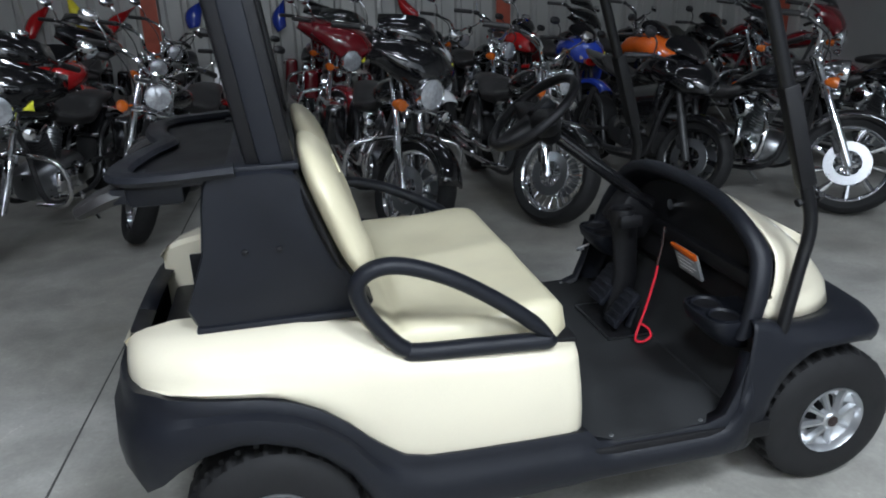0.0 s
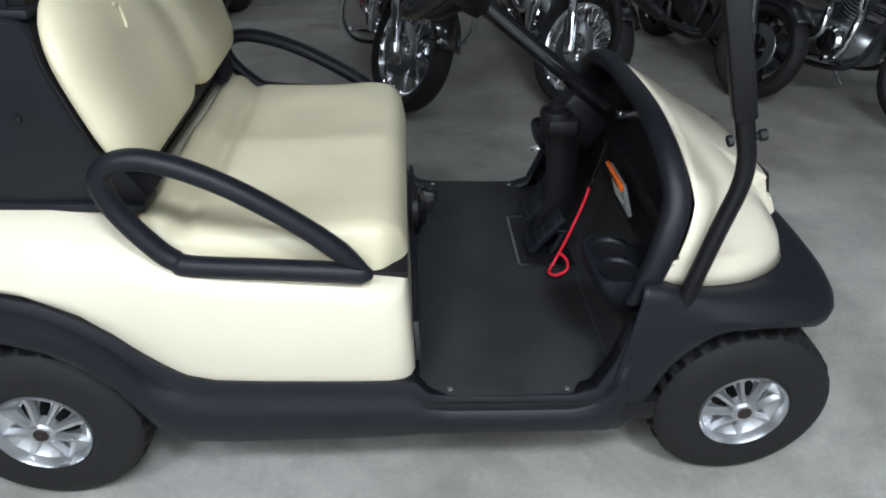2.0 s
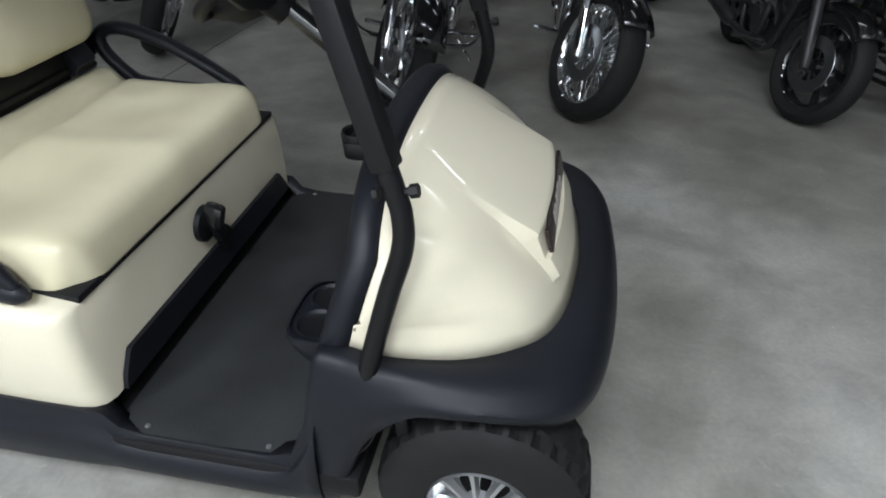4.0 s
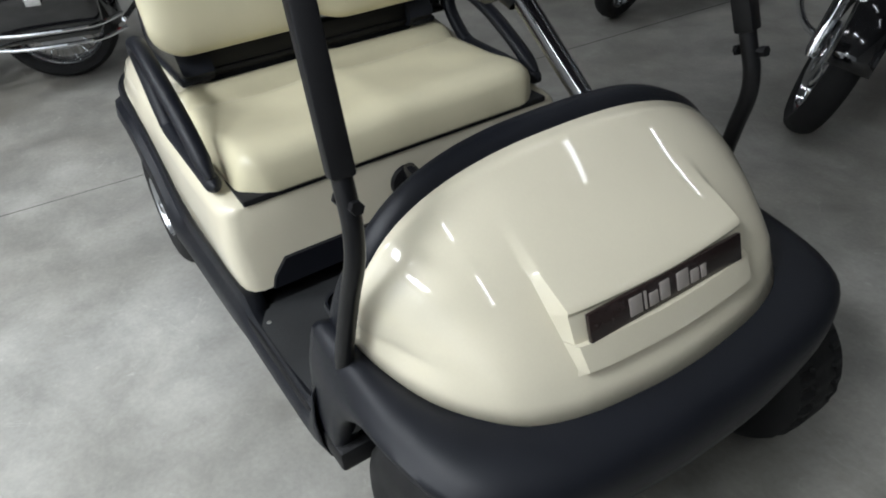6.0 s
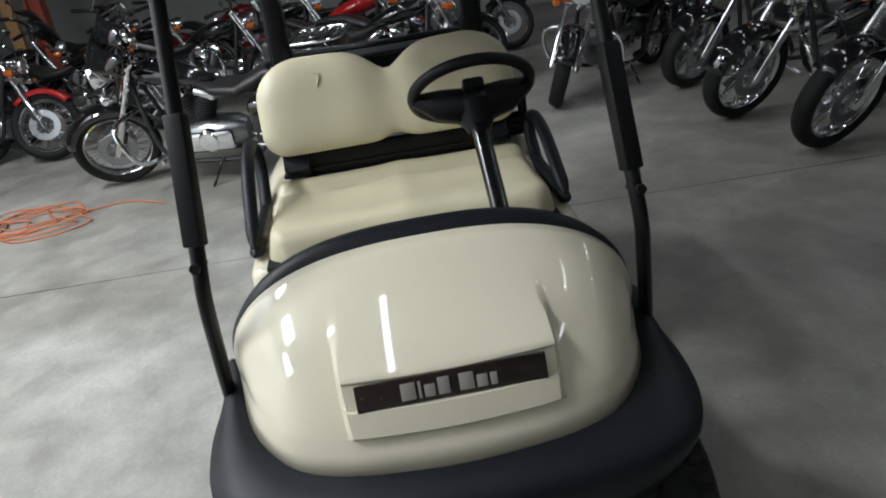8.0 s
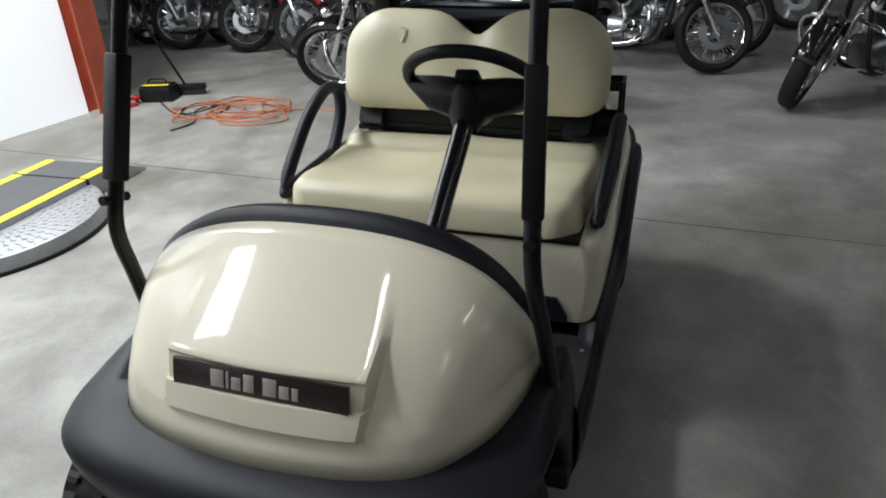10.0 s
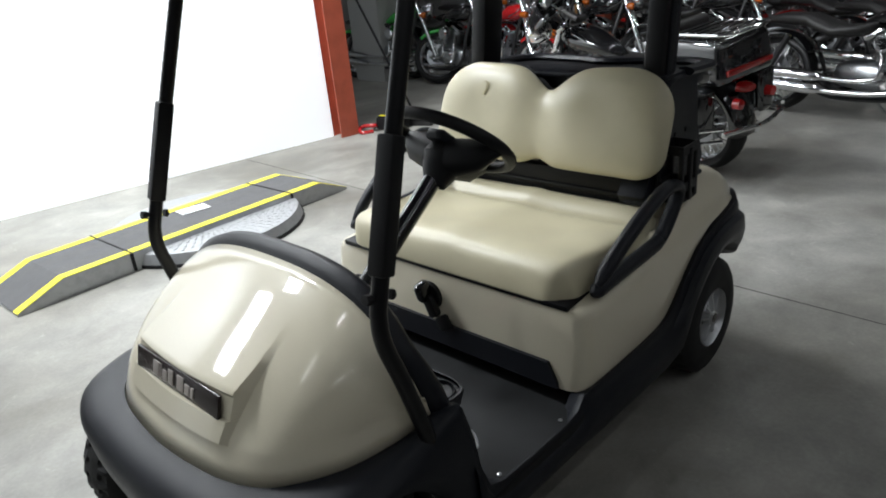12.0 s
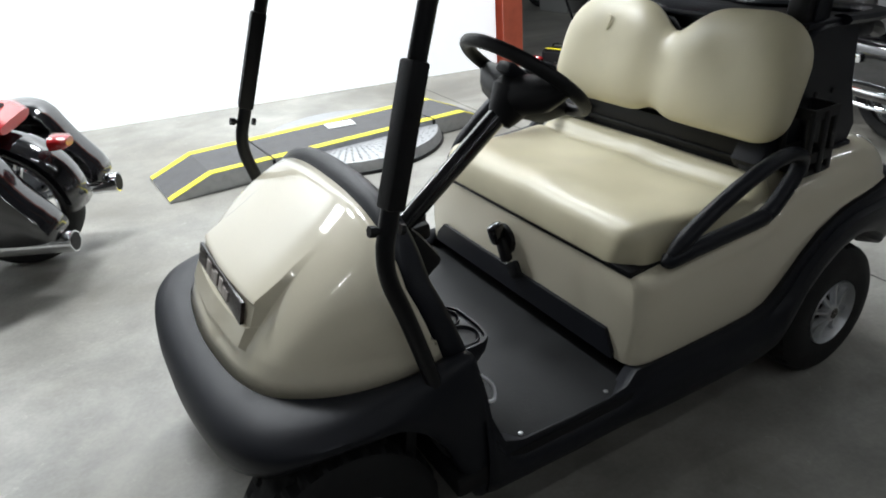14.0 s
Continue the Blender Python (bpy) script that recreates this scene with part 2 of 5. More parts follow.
def joint_line(a, b, w=0.008):
    bm = bmesh.new()
    a, b = Vector(a), Vector(b)
    n = 24
    d = (b - a).normalized()
    s = Vector((-d.y, d.x, 0)) * w / 2
    rows = []
    for i in range(n + 1):
        p = a.lerp(b, i / n) + Vector((random.uniform(-1, 1), random.uniform(-1, 1), 0)) * 0.004
        k = random.uniform(0.6, 1.3)
        rows.append([p - s * k + Vector((0, 0, 0.0008)), p + s * k + Vector((0, 0, 0.0008))])
    grid(bm, rows)
    ob = thing("floor_joint", bm, JOINT, "thin dark saw-cut joint in the concrete floor", "floor joint", kind="structure")
    return ob


joint_line((-1.15, -9, 0), (-0.35, 9, 0))
joint_line((4.6, -9, 0), (5.4, 9, 0))

# white wall, turned about nine degrees against the cart
WALL_TURN = -8.8
wall_dir = Vector((math.cos(radians(WALL_TURN)), math.sin(radians(WALL_TURN)), 0))
wall_end = Vector((-1.88, -4.05, 0))
mid = wall_end + wall_dir * 5.5 + Vector((wall_dir.y, -wall_dir.x, 0)) * 0.1
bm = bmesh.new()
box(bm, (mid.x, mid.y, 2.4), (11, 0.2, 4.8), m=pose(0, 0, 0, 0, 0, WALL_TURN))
thing("wall_white", bm, WALLWHITE, "bright white partition wall with an added even glow", "wall", kind="structure")
# red oxide column at its end
bm = bmesh.new()
cx, cy = -1.98, -3.98
for dx, dy, sx, sy in ((0, 0.085, 0.2, 0.014), (0, -0.085, 0.2, 0.014), (0, 0, 0.012, 0.17)):
    o = pose(0, 0, 0, 0, 0, WALL_TURN) @ Vector((dx, dy, 0))
    box(bm, (cx + o.x, cy + o.y, 2.4), (sx, sy, 4.8), m=pose(0, 0, 0, 0, 0, WALL_TURN))
thing("column_red", bm, REDSTEEL, "red oxide painted steel column at the wall's end", "column", kind="structure")
# block pier beyond it
bm = bmesh.new()
box(bm, (-4.5, -6.2, 2.4), (0.4, 0.6, 4.8), 0.01)
thing("column_block", bm, BLOCK, "grey painted block pier", "column", kind="structure")

bm = bmesh.new()
for dx, dy, sx, sy in ((0, 0.085, 0.2, 0.014), (0, -0.085, 0.2, 0.014), (0, 0, 0.012, 0.17)):
    box(bm, (-6.95 + dx, -4.05 + dy, 2.4), (sx, sy, 4.8))
thing("column_red", bm, REDSTEEL, "red oxide painted steel column among the bikes", "column", kind="structure")
bm = bmesh.new()
box(bm, (-6.9, -4.38, 2.4), (0.09, 0.14, 4.8), 0.004)
thing("post_timber", bm, mat("raw_timber", (0.42, 0.24, 0.10), 0.6, vary=0.2, scale=14), "raw timber post beside the steel column", "post", kind="structure")

# outer walls: ribbed sheet behind the bikes, plain elsewhere
def ribbed_wall(name, a, b, h, label):
    a, b = Vector(a), Vector(b)
    d = (b - a).normalized()
    nrm = Vector((-d.y, d.x, 0))
    n = int((b - a).length / 0.3)
    bm = bmesh.new()
    lo = []
    for i in range(n):
        for f, o in ((0.0, 0), (0.6, 0), (0.7, 0.035), (0.9, 0.035)):
            lo.append(a + d * (i + f) * 0.3 + nrm * o)
    rows = [lo, [p + Vector((0, 0, h)) for p in lo]]
    back = [[q - nrm * 0.08 for q in r] for r in rows]
    grid(bm, rows)
    grid(bm, back)
    return thing(name, bm, CORRUGATED, label, "wall", kind="structure", angle=20)


ribbed_wall("wall_north", (11.8, 8.7, 0), (-11.8, 8.7, 0), 4.8, "grey ribbed sheet-metal wall behind the motorcycles")
for k, (c, s) in enumerate((((-11.0, 0, 2.4), (0.2, 23.6, 4.8)), ((0, -11.0, 2.4), (23.6, 0.2, 4.8)), ((9.2, 0, 2.4), (0.2, 23.6, 4.8)))):
    bm = bmesh.new()
    box(bm, c, s)
    thing(("wall_west", "wall_south", "wall_east")[k], bm, BLOCK, "plain grey painted block wall", "wall", kind="structure")
bm = bmesh.new()
box(bm, (0, 0, 4.9), (24, 24, 0.2))
thing("ceiling", bm, CEILING, "dark lined hall ceiling", "ceiling", kind="structure")
for k, x in enumerate((-6.2, -1.5, 3.53, 8.4)):
    bm = bmesh.new()
    box(bm, (x, 8.56, 2.4), (0.22, 0.012, 4.8))
    box(bm, (x, 8.64, 2.4), (0.012, 0.148, 4.8))
    thing("column_red", bm, REDSTEEL, "red oxide painted steel wall column", "column", kind="structure")


def light_fixture(x, y, z, turn, length, width):
    root = tagged(new("ceiling_light"), "white metal ceiling light with bare tubes", "ceiling light", "ceiling lights")
    bm = bmesh.new()
    box(bm, (0, 0, 0.02), (length + 0.08, width + 0.06, 0.08), 0.01, taper=(0.97, 0.7))
    part("housing", bm, WHITE, root)
    for s in (-0.4, 0.4):
        bm = bmesh.new()
        tube(bm, [(s * length, 0, 0.05), (s * length, 0, 4.8 - z)], 0.006, 6)
        part("hanger", bm, ALU, root)
    root.matrix_world = pose(x, y, z, 0, 0, turn)
    return root


first = light_fixture(*TUBES[0][:3], 0, 1.2, 0.07)
for tx, ty, tz, tr in TUBES[1:]:
    copy_thing(first, pose(tx, ty, tz, 0, 0, tr))
first = light_fixture(*PANELS[0], 0, 0.95, 0.62)
for p in PANELS[1:]:
    copy_thing(first, pose(*p))

# ---- golf cart ----
cart = tagged(new("golf_cart"), "cream two-seat golf cart with black trim and beige seats", "golf cart")
cart["kind"] = "thing"


def sym(fn):
    for s in (-1, 1):
        fn(s)


def zb_body(x):
    return lerp(x, ((-0.34, 0.63), (-0.25, 0.632), (-0.125, 0.612), (0.0, 0.6), (0.05, 0.59), (0.147, 0.54), (0.246, 0.447), (0.30, 0.402), (0.344, 0.376), (0.40, 0.359), (0.5, 0.355), (0.85, 0.350)))


def zt_body(x):
    return lerp(x, ((-0.345, 0.66), (-0.33, 0.69), (-0.29, 0.72), (-0.2, 0.738), (0.1, 0.74), (0.2, 0.728), (0.28, 0.70), (0.36, 0.665), (0.45, 0.645), (0.6, 0.625), (0.85, 0.602)))


def hw_body(x):
    return lerp(x, ((-0.325, 0.36), (-0.318, 0.40), (-0.30, 0.445), (-0.27, 0.49), (-0.2, 0.537), (-0.1, 0.556), (0.1, 0.565), (0.7, 0.562), (0.79, 0.558), (0.82, 0.55), (0.84, 0.535), (0.85, 0.51)))


XS = [-0.325, -0.318, -0.30, -0.27, -0.2, -0.125, -0.06, 0.0, 0.05, 0.1, 0.147, 0.2, 0.246, 0.3, 0.344, 0.4, 0.5, 0.6, 0.7, 0.79, 0.82, 0.84, 0.85]


def body_section(x, s):
    hw, zt, zb = hw_body(x), zt_body(x), zb_body(x)
    yin = 0.33 if x < 0.12 else 0.0
    r = lerp(x, ((-0.3, 0.10), (0.2, 0.13), (0.4, 0.07), (0.85, 0.035)))
    pts = [(yin, zt - (0.22 if yin else 0.0)), (yin, zt - (0.015 if yin else 0.0)), (yin + (0.015 if yin else 0.0), zt), (yin * 0.4 + (hw - r) * 0.6, zt)]
    for a in (0, 15, 35, 55, 75, 90):
        pts.append((hw - r + r * math.sin(radians(a)) * 0.96, zt - r * 0.9 + r * 0.9 * math.cos(radians(a))))
    for f in (0.35, 0.7, 1.0):
        za = zt - r * 0.9
        pts.append((hw - 0.04 * r + 0.012 * math.sin(f * math.pi) - 0.01 * f, za + (zb - za) * f))
    out = []
    for y, z in pts:
        lean = 0.10 * max(0.0, (x - 0.6) / 0.25) * (z - 0.337)
        out.append((x - lean, s * y, z))
    return out


def rear_body(s):
    bm = bmesh.new()
    vs = grid(bm, [body_section(x, s) for x in XS])
    # front face
    last = vs[-1]
    low = bm.verts.new((0.847, 0, zb_body(0.85)))
    cap(bm, last + [low])
    part("rear_body_half", bm, CREAM, cart, "glossy cream moulded rear body", merge_at=0.0004)


sym(rear_body)

# bag well liner behind the seat
bm = bmesh.new()
box(bm, (-0.09, 0, 0.46), (0.42, 0.66, 0.22), 0.02)
for s in (-1, 1):
    box(bm, (-0.06, s * 0.326, 0.57), (0.36, 0.012, 0.21), 0.004)
part("bag_well", bm, DARK, cart, "black bag well liner", 30)
bm = bmesh.new()
box(bm, (0.17, 0, 0.68), (0.14, 0.76, 0.18), 0.015)
part("seat_support", bm, PLASTIC, cart)
bm = bmesh.new()
box(bm, (0.232, 0.012, 0.775), (0.05, 0.79, 0.085), 0.012)
box(bm, (0.255, 0.012, 0.752), (0.02, 0.75, 0.016), 0.005)
part("back_rail", bm, DARK, cart)


def bag_side(s):
    """Black side panel that carries the roof post, with its foot."""
    bm = bmesh.new()
    outline = smooth_line([(-0.13, 0.745), (0.275, 0.735), (0.235, 0.86), (0.16, 1.02), (0.125, 1.115), (-0.03, 1.12), (-0.075, 1.10), (-0.10, 0.93)], 3, True)
    y0, y1 = s * 0.43, s * 0.345
    a = [bm.verts.new((p[0], y0, p[1])) for p in outline]
    a2 = [bm.verts.new((p[0] * 0.97 + 0.002, s * 0.44, 0.92 + (p[1] - 0.92) * 0.96)) for p in outline]
    b = [bm.verts.new((p[0], y1, p[1])) for p in outline]
    k = len(a)
    for i in range(k):
        bm.faces.new((a[i], a[(i + 1) % k], b[(i + 1) % k], b[i]))
        bm.faces.new((a2[i], a2[(i + 1) % k], a[(i + 1) % k], a[i]))
    cap(bm, a2)
    cap(bm, b)
    pan = part("bag_side_panel", bm, PLASTIC, cart, "black moulded side panel behind the seat", 50)
    bm = bmesh.new()
    box(bm, (0.075, s * 0.405, 0.742), (0.42, 0.09, 0.022), 0.008)
    part("panel_foot", bm, PLASTIC, pan)
    for bx in (0.08, 0.0):
        bm = bmesh.new()
        lathe(bm, [(0.001, s * 0.008), (0.008, s * 0.006), (0.009, 0)], (bx, s * 0.437, 0.93), "y", 10)
        part("panel_bolt", bm, DARK, pan)
    # roof post
    bm = bmesh.new()
    box(bm, (0.035, s * 0.375, 1.45), (0.115, 0.07, 0.74), 0.012, m=pose(0, 0, 0, 0, -8, 0))
    post = part("rear_post", bm, POST, cart, "black rear roof post")
    bm = bmesh.new()
    box(bm, (0.045, s * 0.413, 1.40), (0.055, 0.012, 0.55), 0.006, m=pose(0, 0, 0, 0, -8, 0))
    part("post_web", bm, PLASTIC, post)


sym(bag_side)

# roof panel on its four posts
bm = bmesh.new()
rows = []
for i in range(17):
    u = -1 + 2 * i / 16
    x = 0.55 + 0.98 * u
    k = max(0.0, abs(u) - 0.8) / 0.2
    w = 0.60 * (1 - 0.14 * k * k)
    row = []
    for j in range(21):
        v = -1 + 2 * j / 20
        e = max(0.0, abs(v) - 0.8) / 0.2
        row.append((x, w * v, 1.83 - 0.05 * max(e * e, k * k) - 0.012 * v * v))
    rows.append(row)
grid(bm, rows)
part("roof", bm, PLASTIC, cart, "black moulded roof panel", 60, thick=0.015)


# bag holder: a flat tray behind the posts with raised beams and strap sockets
bm = bmesh.new()
box(bm, (0.06, 0, 1.125), (0.17, 0.86, 0.018), 0.006)
box(bm, (0.10, 0, 1.06), (0.03, 0.66, 0.12), 0.008)
shelf = part("bag_rest", bm, PLASTIC, cart)
bm = bmesh.new()
outline = smooth_line([(0.0, -0.43), (-0.14, -0.43), (-0.235, -0.40), (-0.27, -0.30), (-0.24, -0.12), (-0.20, 0.0), (-0.24, 0.12), (-0.27, 0.30), (-0.235, 0.40), (-0.14, 0.43), (0.0, 0.43)], 4)
tube(bm, [(p[0], p[1], 1.128 - 0.05 * max(0, -p[0])) for p in outline], 0.016, 8, flat=2.0)
part("tray_rim", bm, PLASTIC, shelf)
bm = bmesh.new()
top = [bm.verts.new((p[0], p[1], 1.116 - 0.05 * max(0, -p[0]))) for p in outline]
cap(bm, top)
e = bmesh.ops.extrude_face_region(bm, geom=bm.faces[:])
for v in [q for q in e["geom"] if isinstance(q, bmesh.types.BMVert)]:
    v.co.z -= 0.012
part("tray", bm, DARK, shelf)


def bag_arm(s):
    bm = bmesh.new()
    box(bm, (-0.185, s * 0.31, 1.075), (0.13, 0.16, 0.06), 0.014)
    box(bm, (-0.265, s * 0.31, 1.07), (0.05, 0.12, 0.04), 0.01)
    a = part("strap_socket", bm, PLASTIC, cart)
    bm = bmesh.new()
    tube(bm, smooth_line([(-0.26, s * 0.33, 1.075), (-0.31, s * 0.34, 1.06), (-0.37, s * 0.33, 1.03)], 4), [0.026, 0.026, 0.026, 0.025, 0.025, 0.024, 0.022, 0.020, 0.016], 8, flat=1.5)
    part("bag_strap", bm, SEAT_BLACK, a)


sym(bag_arm)


# trim: rear fenders and rocker on each side
TRIM = ((-0.355, 0.0, 0.63, 0.36), (-0.352, 0.2, 0.63, 0.36), (-0.342, 0.34, 0.632, 0.36), (-0.32, 0.43, 0.635, 0.362), (-0.28, 0.51, 0.637, 0.37), (-0.24, 0.536, 0.637, 0.405), (-0.2, 0.556, 0.63, 0.45), (-0.14, 0.564, 0.62, 0.488), (-0.06, 0.568, 0.61, 0.507), (0.0, 0.568, 0.603, 0.502), (0.077, 0.568, 0.582, 0.475), (0.14, 0.568, 0.548, 0.432), (0.2, 0.566, 0.5, 0.368), (0.25, 0.564, 0.447, 0.273), (0.285, 0.563, 0.417, 0.223), (0.335, 0.562, 0.379, 0.197), (0.4, 0.561, 0.363, 0.193), (0.5, 0.56, 0.358, 0.193), (0.7, 0.558, 0.355, 0.195), (0.8, 0.556, 0.353, 0.197), (0.845, 0.554, 0.352, 0.199), (0.875, 0.553, 0.315, 0.2), (0.93, 0.553, 0.306, 0.201), (1.1, 0.553, 0.306, 0.202), (1.22, 0.553, 0.308, 0.204), (1.275, 0.553, 0.33, 0.206), (1.31, 0.553, 0.42, 0.208), (1.335, 0.552, 0.52, 0.212))


def side_trim(s):
    bm = bmesh.new()
    rows = []
    for i, (x, y, zt, zb) in enumerate(TRIM):
        xa, ya = TRIM[max(i - 1, 0)][:2]
        xb, yb = TRIM[min(i + 1, len(TRIM) - 1)][:2]
        d = Vector((xb - xa, yb - ya)).normalized()
        nx, ny = -d.y, d.x
        h = zt - zb
        bulge = 0.03 if x < 0.3 else 0.022
        row = []
        for o, z in ((-0.045, zt - 0.012), (0.0, zt), (0.006, zt - h * 0.10), (0.008, zt - h * 0.26), (bulge, zt - h * 0.34), (bulge + 0.006, zt - h * 0.6), (bulge, zt - h * 0.85), (bulge - 0.012, zb), (-0.05, zb + 0.01)):
            row.append((x + nx * o, s * (y + ny * o), z))
        rows.append(row)
    grid(bm, rows)
    part("side_trim", bm, PLASTIC, cart, "black plastic fender flare and rocker trim", 50, thick=0.004)


sym(side_trim)

# floor pan and mat
bm = bmesh.new()
box(bm, (1.09, 0, 0.27), (0.66, 1.14, 0.06), 0.01)
part("floor_pan", bm, DARK, cart)
bm = bmesh.new()
box(bm, (1.098, 0, 0.304), (0.48, 1.116, 0.010), 0.003)
part("floor_mat", bm, RUBBER_MAT, cart, "dusty ribbed black rubber floor mat")
for s in (-1, 1):
    for x in (0.93, 1.21):
        bm = bmesh.new()
        lathe(bm, [(0.001, 0.006), (0.006, 0.005), (0.008, 0.0)], (x, s * 0.53, 0.306), "z", 10)
        part("floor_rivet", bm, SILVER, cart)
# mat curving up the toe board
bm = bmesh.new()
toe = smooth_line([(1.33, 0, 0.3075), (1.37, 0, 0.311), (1.41, 0, 0.335), (1.44, 0, 0.38), (1.465, 0, 0.46), (1.475, 0, 0.55)], 4)
grid(bm, [[(x, -0.53 + 1.06 * k / 12, z) for k in range(13)] for x, _, z in toe])
part("toe_board", bm, RUBBER_MAT, cart, "black toe board curving up from the floor", thick=0.004)
# underside
bm = bmesh.new()
box(bm, (0.83, 0, 0.2), (1.9, 0.5, 0.1), 0.02)
box(bm, (0.0, 0, 0.26), (0.25, 0.84, 0.12), 0.03)
box(bm, (1.664, 0, 0.25), (0.12, 0.70, 0.09), 0.02)
part("chassis", bm, DARK, cart)

# kick strip along the foot of the seat box
bm = bmesh.new()
vs = [(0.849, -0.475, 0.352), (0.849, 0.472, 0.352), (0.849, 0.470, 0.372), (0.843, 0.435, 0.428), (0.843, -0.425, 0.428), (0.849, -0.465, 0.385)]
f = bm.faces.new([bm.verts.new(v) for v in vs])
e = bmesh.ops.extrude_face_region(bm, geom=[f])
for v in [q for q in e["geom"] if isinstance(q, bmesh.types.BMVert)]:
    v.co.x += 0.012
part("kick_strip", bm, PLASTIC, cart, "black scuff strip at the foot of the seat box")

# gear selector on the seat box
bm = bmesh.new()
lathe(bm, [(0.001, 0.0), (0.05, 0.0), (0.048, 0.014), (0.03, 0.02), (0.001, 0.022)], (0.845, 0.0, 0.50), "x", 24)
bm.transform(pose(0, -0.035, 0.02))
sel = part("gear_selector", bm, DARK, cart)
bm = bmesh.new()
box(bm, (0.882, -0.035, 0.548), (0.055, 0.036, 0.07), 0.014, m=pose(0, 0, 0, 0, 15, 0))
part("selector_knob", bm, BLACK_STEEL, sel, "glossy black lever knob")
bm = bmesh.new()
box(bm, (0.872, -0.012, 0.495), (0.03, 0.045, 0.08), 0.012, m=pose(0, 0, 0, 25, 0, 0))
box(bm, (0.864, 0.03, 0.440), (0.022, 0.06, 0.055), 0.01, m=pose(0, 0, 0, 30, 0, 0))
part("selector_arm", bm, DARK, sel)


# seat cushion: rounded slab with a soft dip for each sitter
def cushion():
    bm = bmesh.new()
    nx, ny = 40, 56
    x0, x1 = 0.248, 0.828
    top, bot = [], []
    for i in range(nx + 1):
        u = i / nx
        rt, rb = [], []
        for j in range(ny + 1):
            v = -1 + 2 * j / ny
            # rounded corners in plan
            ux = 2 * u - 1
            w = 0.505 - 0.02 * u
            y = v * w
            x = x0 + (x1 - x0) * u
            k = max(0.0, abs(v) - 0.88) / 0.12
            x = (x0 + x1) / 2 + (x - (x0 + x1) / 2) * (1 - 0.12 * k * k)
            k2 = max(0.0, abs(ux) - 0.85) / 0.15
            y *= 1 - 0.055 * k2 * k2
            ex = max(0.0, (abs(ux) - (0.76 if ux > 0 else 0.9)) / (0.24 if ux > 0 else 0.1)) ** 2.6
            ey = max(0.0, (abs(v) - 0.88) / 0.12) ** 2.6
            h = 0.085 * (1 - min(1.0, ex + ey)) ** 0.5
            dip = 0.016 * math.exp(-((y - 0.24 * (1 if y > 0 else -1)) / 0.15) ** 2) * math.exp(-((x - 0.50) / 0.15) ** 2)
            roll = 0.014 * math.exp(-((x - 0.72) / 0.09) ** 2) - 0.017 * math.exp(-((x - 0.352 - 0.004 * math.cos(y * 7)) / 0.02) ** 2)
            back = min(1.0, max(0.0, (0.37 - x) / 0.07))
            roll += 0.024 * back * back * (3 - 2 * back) + 0.004 * math.sin(y * 17 + x * 9) * math.exp(-((x - 0.42) / 0.07) ** 2)
            crown = 0.006 * math.exp(-(y / 0.06) ** 2)
            rt.append((x, y, 0.618 + h + (roll - dip + crown) * (h / 0.085)))
            rb.append((x, y, 0.61))
        top.append(rt)
        bot.append(rb)
    a = grid(bm, top)
    b = grid(bm, bot)
    ring_a = a[0] + [r[-1] for r in a[1:]] + a[-1][-2::-1] + [r[0] for r in a[-2:0:-1]]
    ring_b = b[0] + [r[-1] for r in b[1:]] + b[-1][-2::-1] + [r[0] for r in b[-2:0:-1]]
    for i in range(len(ring_a)):
        bm.faces.new((ring_a[i], ring_a[(i + 1) % len(ring_a)], ring_b[(i + 1) % len(ring_b)], ring_b[i]))
    s = part("seat", bm, VINYL, cart, "padded beige vinyl bench seat with soft wrinkles", 60)
    bm = bmesh.new()
    box(bm, (0.563, 0, 0.608), (0.53, 0.985, 0.018), 0.004)
    part("seat_base", bm, DARK, s)


cushion()


